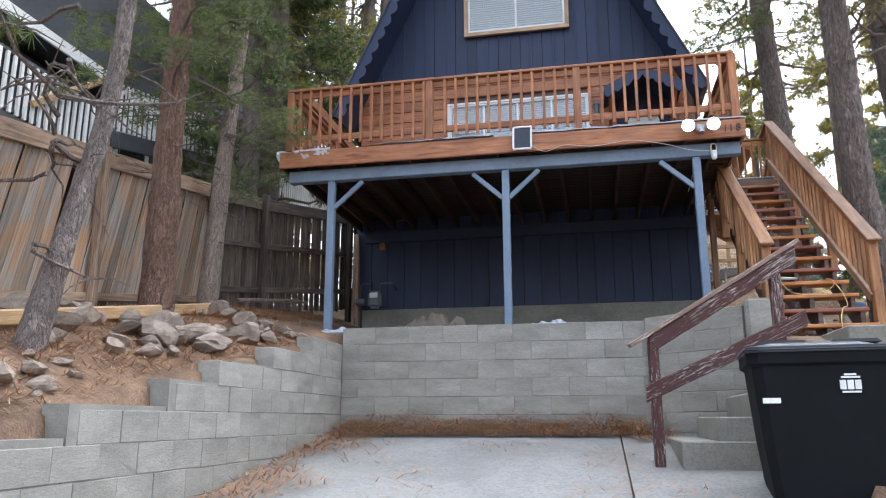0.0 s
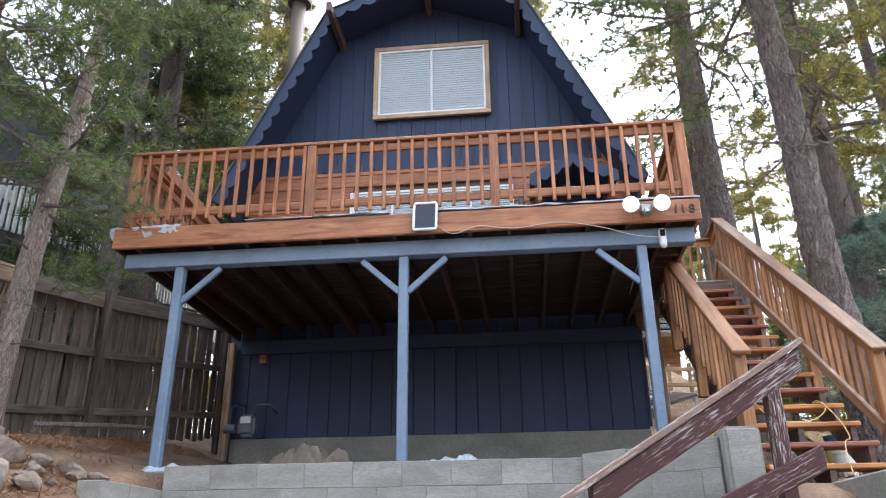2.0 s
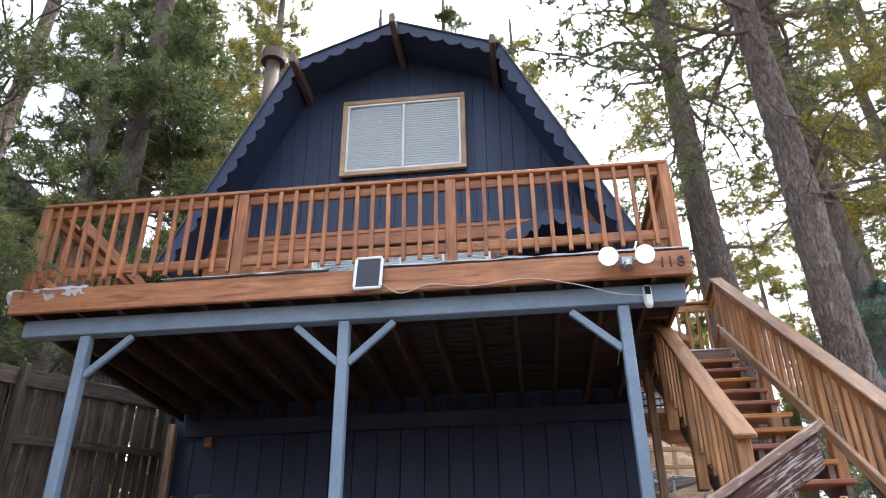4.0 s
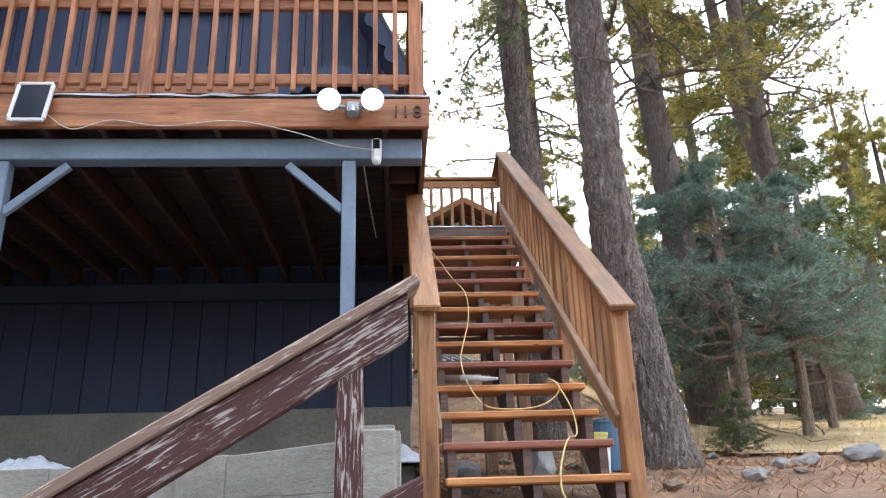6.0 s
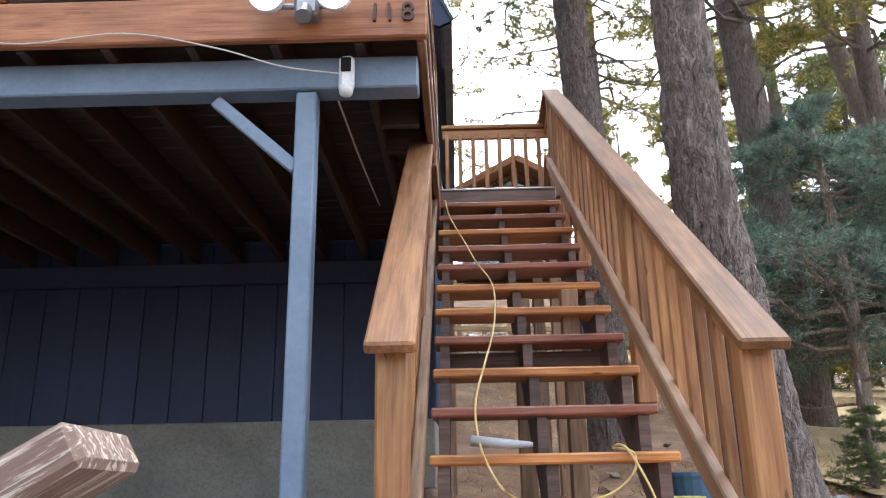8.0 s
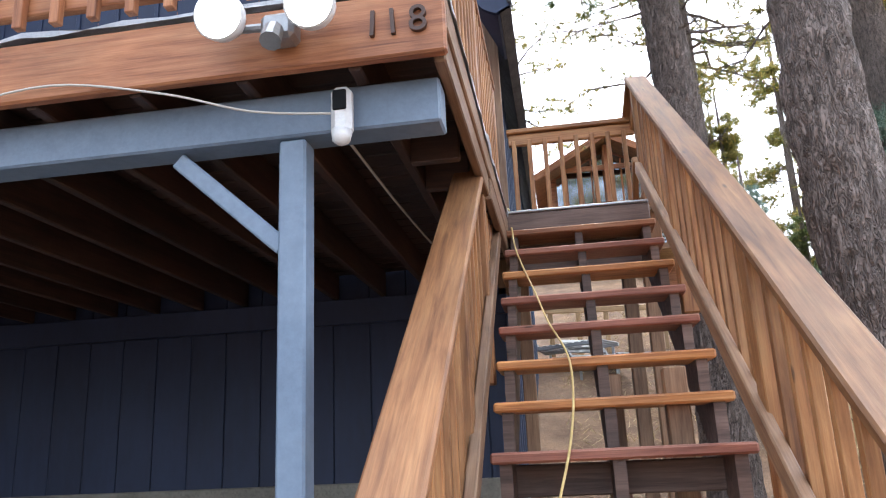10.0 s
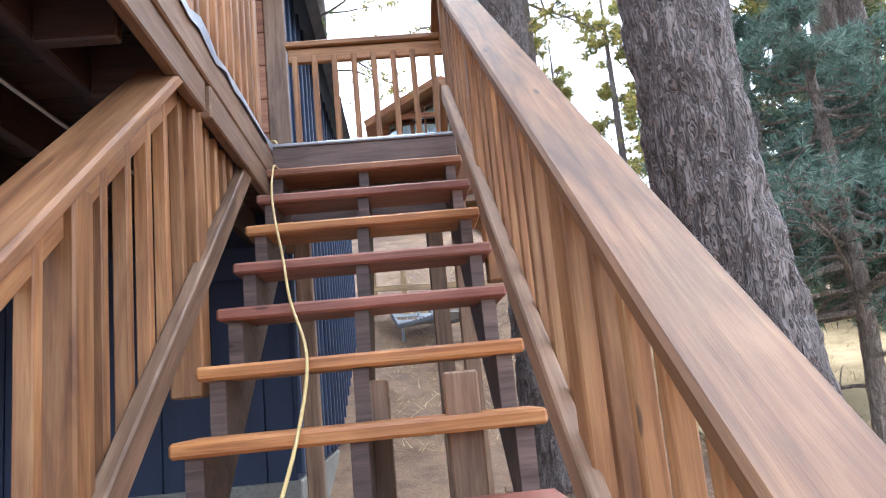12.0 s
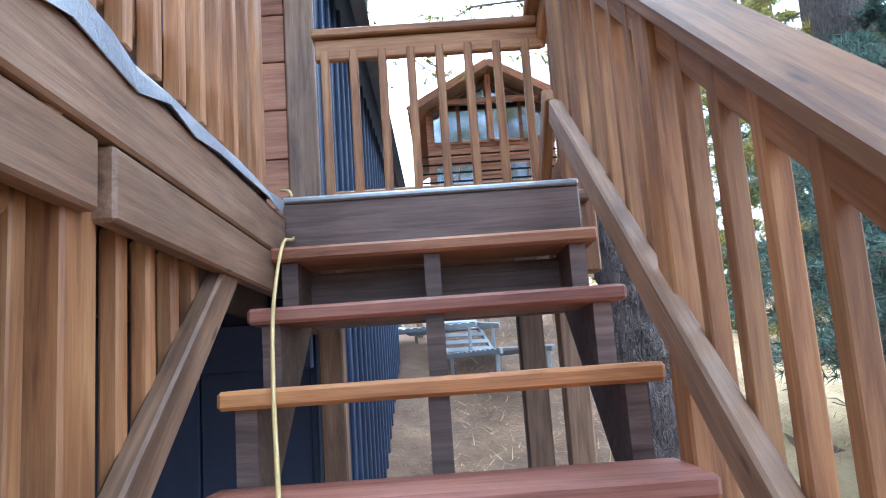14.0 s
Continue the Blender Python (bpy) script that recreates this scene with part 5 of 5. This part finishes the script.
# plank edging on the bank
edging = board("timber_edging", (-4.15, 2.6, g(-4.15, 2.6) + 0.06), (-4.25, 7.6, g(-4.25, 7.6) + 0.05), 0.14, 0.12, LUMBER, None, bev=0.012, rough=0.01, seed=1)
tagged(edging, "long yellowish timber lying along the bank", "timber")
branch = put("fallen_branch", finish(tube(smooth_path([(-4.3, 8.3, 3.5), (-4.0, 9.2, 3.62), (-4.1, 10.2, 3.75)]), [0.03] * 13, 6), BARK), Matrix.Identity(4))
tagged(branch, "dry fallen branch by the fence", "branch")
cup = put("paper_litter", ROCKS[2], pose(-3.35, 6.6, g(-3.35, 6.6) + 0.06) @ Matrix.Diagonal((0.12, 0.1, 0.1, 1)))
cup.data = cup.data.copy()
cup.data.materials[0] = WHITE
tagged(cup, "crumpled white paper on the bank", "litter")

# ---- things under and on the deck ----
def heap(name, x, y, z, lx, ly, h, mat, label, cat, seed, folds=7.0):
    """A crumpled sheet lying in a heap."""
    bm = bmesh.new()
    n = 34
    grid = []
    for j in range(n + 1):
        row_ = []
        for i in range(n + 1):
            u, v = i / n * 2 - 1, j / n * 2 - 1
            r = math.hypot(u, v) * (1 + 0.25 * noise.noise((u * 2, v * 2, seed)))
            body = max(0, 1 - r ** 2.2)
            fold = abs(noise.noise((u * folds * 0.5, v * folds * 0.5, seed + 3))) + 0.5 * abs(noise.noise((u * folds, v * folds, seed + 5)))
            row_.append(bm.verts.new((u * lx, v * ly, max(0.012, h * (body ** 0.7) * (0.55 + 0.9 * fold)))))
        grid.append(row_)
    fs = [bm.faces.new((a[i], a[i + 1], b[i + 1], b[i])) for a, b in zip(grid, grid[1:]) for i in range(n) if True]
    ob = part(name, bm, mat, None, m=Matrix.Translation((x, y, z)), smooth=False)
    so = ob.modifiers.new("thick", 'SOLIDIFY')
    so.thickness, so.offset = 0.006, -1
    return tagged(ob, label, cat)


heap("canvas_tarp", -1.9, 9.2, 3.0, 0.66, 0.42, 0.33, TARP, "crumpled drab canvas tarp heaped on the slab", "tarp", 1, 5)
heap("plastic_sheet", -0.25, 8.3, 3.0, 0.33, 0.3, 0.13, SHEET, "crumpled clear plastic sheet on the slab edge", "plastic sheet", 2, 4)
heap("plastic_sheet", 0.25, 8.35, 3.0, 0.3, 0.25, 0.07, SHEET, "flattened clear plastic sheet on the slab edge", "plastic sheet", 3, 4)
heap("plastic_sheet", -2.9, 8.35, 3.0, 0.5, 0.3, 0.09, SHEET, "crumpled clear plastic sheet beside the post", "plastic sheet", 4, 5)
heap("plastic_sheet", 1.75, 8.1, 3.0, 0.35, 0.35, 0.16, SHEET, "plastic sheet draped over broken blocks", "plastic sheet", 5, 5)
leaner = board("loose_timber", (-3.80, 11.75, 3.3), (-3.84, 11.82, 5.22), 0.09, 0.10, FENCE_W, None, up=(1, 0, 0))
tagged(leaner, "weathered timber leaning upright against the house", "timber")
meter = thing("gas_meter", (-3.42, 11.6, 3.0), "grey gas meter with pipes on the foundation", "gas meter")
bm = bmesh.new()
bmesh.ops.create_cube(bm, size=1)
bmesh.ops.scale(bm, vec=(0.24, 0.17, 0.30), verts=bm.verts)
bmesh.ops.bevel(bm, geom=bm.edges[:], offset=0.05, segments=3, affect='EDGES')
part("body", bm, METER, meter, m=Matrix.Translation((-3.40, 11.55, 3.98)))
block("dial", (-3.47, 11.45, 4.0), (-3.33, 11.475, 4.09), WHITE, meter, 0.004)
for pts in ([(-3.66, 11.6, 3.0), (-3.66, 11.6, 4.24), (-3.62, 11.6, 4.27), (-3.47, 11.6, 4.27), (-3.46, 11.58, 4.1)], [(-3.33, 11.58, 4.1), (-3.32, 11.6, 4.27), (-3.12, 11.6, 4.27), (-3.1, 11.62, 4.25), (-3.1, 11.85, 4.2)]):
    part("pipe", tube(pts, [0.018] * 5, 8), METER, meter, smooth=True)
part("regulator", tube([(-3.74, 11.58, 3.95), (-3.58, 11.58, 3.95)], [0.06, 0.06], 14), METER, meter)
cover = block("junction_box", (-3.43, 11.88, 4.93), (-3.33, 11.95, 5.07), CEDAR, None, 0.006)
tagged(cover, "small rusty junction box on the navy wall", "junction box")

# on the deck's edge
pan = thing("solar_panel", (-0.55, 8.25, 5.4), "small black solar panel in a white frame on the fascia", "solar panel", parent=deck)
PM = pose(-0.52, 8.22, 5.43, 78, 0, 0)
bm = bmesh.new()
part("cell", prism([(-0.10, -0.15), (0.10, -0.15), (0.10, 0.15), (-0.10, 0.15)], 0.012), CELL, pan, m=PM @ pose(0, 0, 0, -90, 0, 0))
for a, b in (((-0.115, -0.16, 0), (0.115, -0.16, 0)), ((-0.115, 0.16, 0), (0.115, 0.16, 0))):
    board("frame", PM @ Vector(a), PM @ Vector(b), 0.028, 0.025, PVC, pan)
for a, b in (((-0.112, -0.15, 0), (-0.112, 0.15, 0)), ((0.112, -0.15, 0), (0.112, 0.15, 0))):
    board("frame", PM @ Vector(a), PM @ Vector(b), 0.028, 0.025, PVC, pan, up=(1, 0, 0))
bm.free()
fl = thing("flood_light", (1.62, 8.22, 5.4), "twin lit flood lamps on a grey sensor mount", "flood light")
block("mount", (1.57, 8.19, 5.34), (1.68, 8.28, 5.43), METAL, fl, 0.015)
part("sensor", tube([(1.625, 8.18, 5.36), (1.625, 8.15, 5.30)], [0.03, 0.035], 10), METAL, fl)
for xx in (1.47, 1.76):
    hd = part("lamp_head", tube([(xx, 8.22, 5.42), (xx, 8.15, 5.40), (xx, 8.11, 5.39)], [0.04, 0.075, 0.08], 20), PVC, fl, smooth=True)
    part("lens", tube([(xx, 8.112, 5.39), (xx, 8.095, 5.385), (xx, 8.085, 5.383)], [0.075, 0.068, 0.03], 20), GLOW, hd, "glowing round lens")
    part("arm", tube([(xx, 8.22, 5.40), (1.625, 8.23, 5.40)], [0.014, 0.014], 8), METAL, fl)
sc = thing("security_camera", (1.78, 8.40, 5.16), "small white security camera on the blue beam", "camera")
block("body", (1.745, 8.36, 5.07), (1.815, 8.42, 5.24), PVC, sc, 0.018)
block("lens_window", (1.757, 8.352, 5.15), (1.803, 8.362, 5.22), BLACK, sc, 0.004)
part("dome", tube([(1.78, 8.38, 5.08), (1.78, 8.375, 5.05), (1.78, 8.37, 5.035)], [0.035, 0.03, 0.012], 14), PVC, sc, smooth=True)
txt = bpy.data.curves.new("digits", 'FONT')
txt.size, txt.extrude, txt.align_x = 0.13, 0.008, 'CENTER'
for ch, xx, tilt in (("1", 1.915, 3), ("1", 1.985, -3), ("8", 2.065, 0)):
    txt.body = ch
    tmp = new("digit", txt)
    bpy.context.view_layer.update()
    me = bpy.data.meshes.new_from_object(tmp.evaluated_get(bpy.context.evaluated_depsgraph_get()))
    bpy.data.objects.remove(tmp)
    me.materials.clear()
    me.materials.append(DARK)
    num = put("house_number", me, pose(xx, 8.27, 5.345, 90, tilt, 0))
    tagged(num, "dark metal house numeral %s on the fascia" % ch, "house number", "house number digits")
cable("solar_wire", [(-0.45, 8.26, 5.38), (-0.25, 8.25, 5.24), (0.0, 8.255, 5.31), (0.35, 8.26, 5.27), (0.8, 8.26, 5.31), (1.2, 8.28, 5.24), (1.5, 8.30, 5.15), (1.75, 8.36, 5.14)], 0.004, WIRE, "thin pale wire sagging along the fascia", "wire")


def strip(name, pts, width, label, seed, hang):
    """Plastic film laid over an edge, crumpled, hanging down a little in front."""
    path = smooth_path(pts, 8)
    bm = bmesh.new()
    rows_ = []
    for i, p in enumerate(path):
        d = (path[min(i + 1, len(path) - 1)] - path[max(i - 1, 0)]).normalized()
        n = Vector((d.y, -d.x, 0))
        c = []
        for k in range(7):
            u = k / 6
            off = -width + u * width
            drop = 0.0
            if u > 0.7:
                drop = hang * (u - 0.7) / 0.3 * (0.5 + 0.9 * abs(noise.noise((i * 0.35, seed, 0))))
                off = -width + 0.7 * width + 0.3 * width * 0.4 + 0.016
            wob = 0.018 * noise.noise((i * 0.6, k * 0.9, seed))
            c.append(bm.verts.new(p + n * off + Vector((0, 0, 0.022 + abs(wob) * 1.5 - drop)) + n * wob * 0.4))
        rows_.append(c)
    for a, b in zip(rows_, rows_[1:]):
        for k in range(6):
            bm.faces.new((a[k], a[k + 1], b[k + 1], b[k]))
    ob = part(name, bm, SHEET, None)
    so = ob.modifiers.new("thick", 'SOLIDIFY')
    so.thickness = 0.003
    return tagged(ob, label, "plastic sheet")


strip("plastic_film", [(-3.85, 8.27, 5.505), (-3.4, 8.265, 5.505), (-3.1, 8.265, 5.505)], 0.16, "crumpled clear plastic film over the deck corner", 1, 0.18)
strip("plastic_film", [(-0.55, 8.265, 5.505), (0.1, 8.265, 5.505), (0.9, 8.265, 5.505), (2.16, 8.265, 5.505)], 0.14, "grey plastic film along the deck edge", 2, 0.03)
strip("plastic_film", [(-2.4, 8.265, 5.505), (-1.6, 8.265, 5.505), (-0.9, 8.265, 5.505)], 0.12, "grey plastic film along the deck edge", 3, 0.02)
strip("plastic_film", [(2.165, 8.3, 5.515), (2.165, 9.0, 5.52), (2.165, 9.8, 5.515), (2.165, 10.85, 5.52)], 0.12, "white plastic film folded over the side of the deck", 4, 0.07)

cable("soffit_wire", [(1.67, 8.83, 5.255), (1.69, 9.62, 5.25), (1.72, 10.41, 5.255)], 0.006, WIRE, "pale wire stapled under the deck joists", "wire")
for yy in (9.15, 9.5):
    board("blocking", (1.86, yy, 5.34), (2.07, yy, 5.34), 0.045, 0.18, UNDERDECK, deck)
lantern = thing("wall_lantern", (0.48, 11.8, 7.1), "small black wall lantern beside the front door", "lantern")
block("back_plate", (0.44, 11.84, 7.12), (0.52, 11.87, 7.34), BLACK, lantern, 0.008)
part("lamp_body", tube([(0.48, 11.76, 7.10), (0.48, 11.76, 7.14), (0.48, 11.76, 7.30), (0.48, 11.76, 7.32), (0.48, 11.76, 7.38)], [0.02, 0.04, 0.06, 0.07, 0.015], 6), METER, lantern)
board("arm", (0.48, 11.86, 7.32), (0.48, 11.76, 7.36), 0.02, 0.02, BLACK, lantern)

# extension cord down the stairs
cordpts = [(2.12, 11.02, 5.62), (2.165, 10.955, 5.585), (2.17, 10.94, 5.45)]
for n, xx in enumerate((2.185, 2.21, 2.26, 2.32, 2.375, 2.45, 2.455, 2.425, 2.37, 2.32, 2.335), 1):
    cordpts.append((xx, SY - RUN * n - 0.012, SZ - RISE * n + 0.008))
cordpts += [(2.42, 8.10, 3.34), (2.58, 8.08, 3.31), (2.75, 8.1, 3.33), (2.86, 8.14, 3.40), (2.88, 8.19, 3.475), (2.82, 8.26, 3.495), (2.86, 8.2, 3.49), (2.90, 7.99, 3.31), (2.88, 7.8, 3.14), (2.80, 7.70, 3.09), (2.70, 7.45, 2.91), (2.72, 7.36, 2.78), (2.95, 7.28, 2.76), (3.4, 7.5, 2.78)]
cable("extension_cord", cordpts, 0.005, CORD, "yellow extension cord trailing down the stairs", "cord")
plug = put("power_tool", finish(tube([(2.30, 8.27, 3.53), (2.42, 8.22, 3.515), (2.52, 8.2, 3.51)], [0.02, 0.018, 0.009], 10), SHEET, True), Matrix.Identity(4))
tagged(plug, "small pale plug adapter lying on a stair tread", "adapter")

# yard behind the stairs: loungers, buckets, low fence
def lounger(x, y, rz, label):
    l = thing("sun_lounger", (x, y, g(x, y)), label, "lounger", "loungers")
    M = pose(x, y, g(x, y) + 0.28, 0, 0, rz)
    for s in (-0.3, 0.3):
        board("frame_rail", M @ Vector((s, -0.8, 0)), M @ Vector((s, 0.5, 0)), 0.04, 0.05, LOUNGE, l)
        board("backrest_rail", M @ Vector((s, 0.5, 0)), M @ Vector((s, 1.0, 0.45)), 0.04, 0.05, LOUNGE, l)
        for yy in (-0.7, 0.4):
            board("leg", M @ Vector((s, yy, 0)), M @ Vector((s, yy, -0.28)), 0.04, 0.04, LOUNGE, l, up=(1, 0, 0))
    for i in range(12):
        yy = -0.75 + 0.11 * i
        board("slat", M @ Vector((-0.32, yy, 0.03)), M @ Vector((0.32, yy, 0.03)), 0.07, 0.018, LOUNGE, l)
    for i in range(5):
        t = (i + 0.5) / 5
        board("slat", M @ Vector((-0.32, 0.5 + 0.5 * t, 0.03 + 0.45 * t)), M @ Vector((0.32, 0.5 + 0.5 * t, 0.03 + 0.45 * t)), 0.07, 0.018, LOUNGE, l, up=(0, -0.7, 0.7))


lounger(3.12, 17.0, 24, "white slatted sun lounger on the bare yard")
lounger(2.45, 17.9, 60, "white slatted sun lounger further up the yard")
for x, y, r, h, mt, lab in ((3.36, 9.35, 0.11, 0.28, BUCKET, "yellow plastic bucket beside the stairs"), (3.5, 9.6, 0.14, 0.36, BUCKET_B, "dark blue plastic bucket beside the stairs"), (3.3, 9.05, 0.10, 0.2, PVC, "white plastic bucket beside the stairs")):
    z = g(x, y)
    b = thing("bucket", (x, y, z), lab, "bucket", "buckets")
    part("body", tube([(x, y, z), (x, y, z + h * 0.95), (x, y, z + h)], [r * 0.85, r, r * 1.04], 20), mt, b)
    part("rim", tube([(x, y, z + h), (x, y, z + h + 0.02)], [r * 1.06, r * 1.06], 20), mt, b)
lf = thing("yard_fence", (3.4, 18.6, g(3.4, 18.6)), "low wooden fence up the yard", "fence")
for i in range(7):
    xx = 2.3 + 0.45 * i
    board("post", (xx, 18.6, g(xx, 18.6) - 0.1), (xx, 18.6, g(xx, 18.6) + 0.8), 0.08, 0.08, LUMBER, lf, up=(1, 0, 0))
for hh in (0.4, 0.75):
    board("rail", (2.2, 18.55, g(2.3, 18.6) + hh), (5.1, 18.55, g(5, 18.6) + hh), 0.04, 0.09, LUMBER, lf)
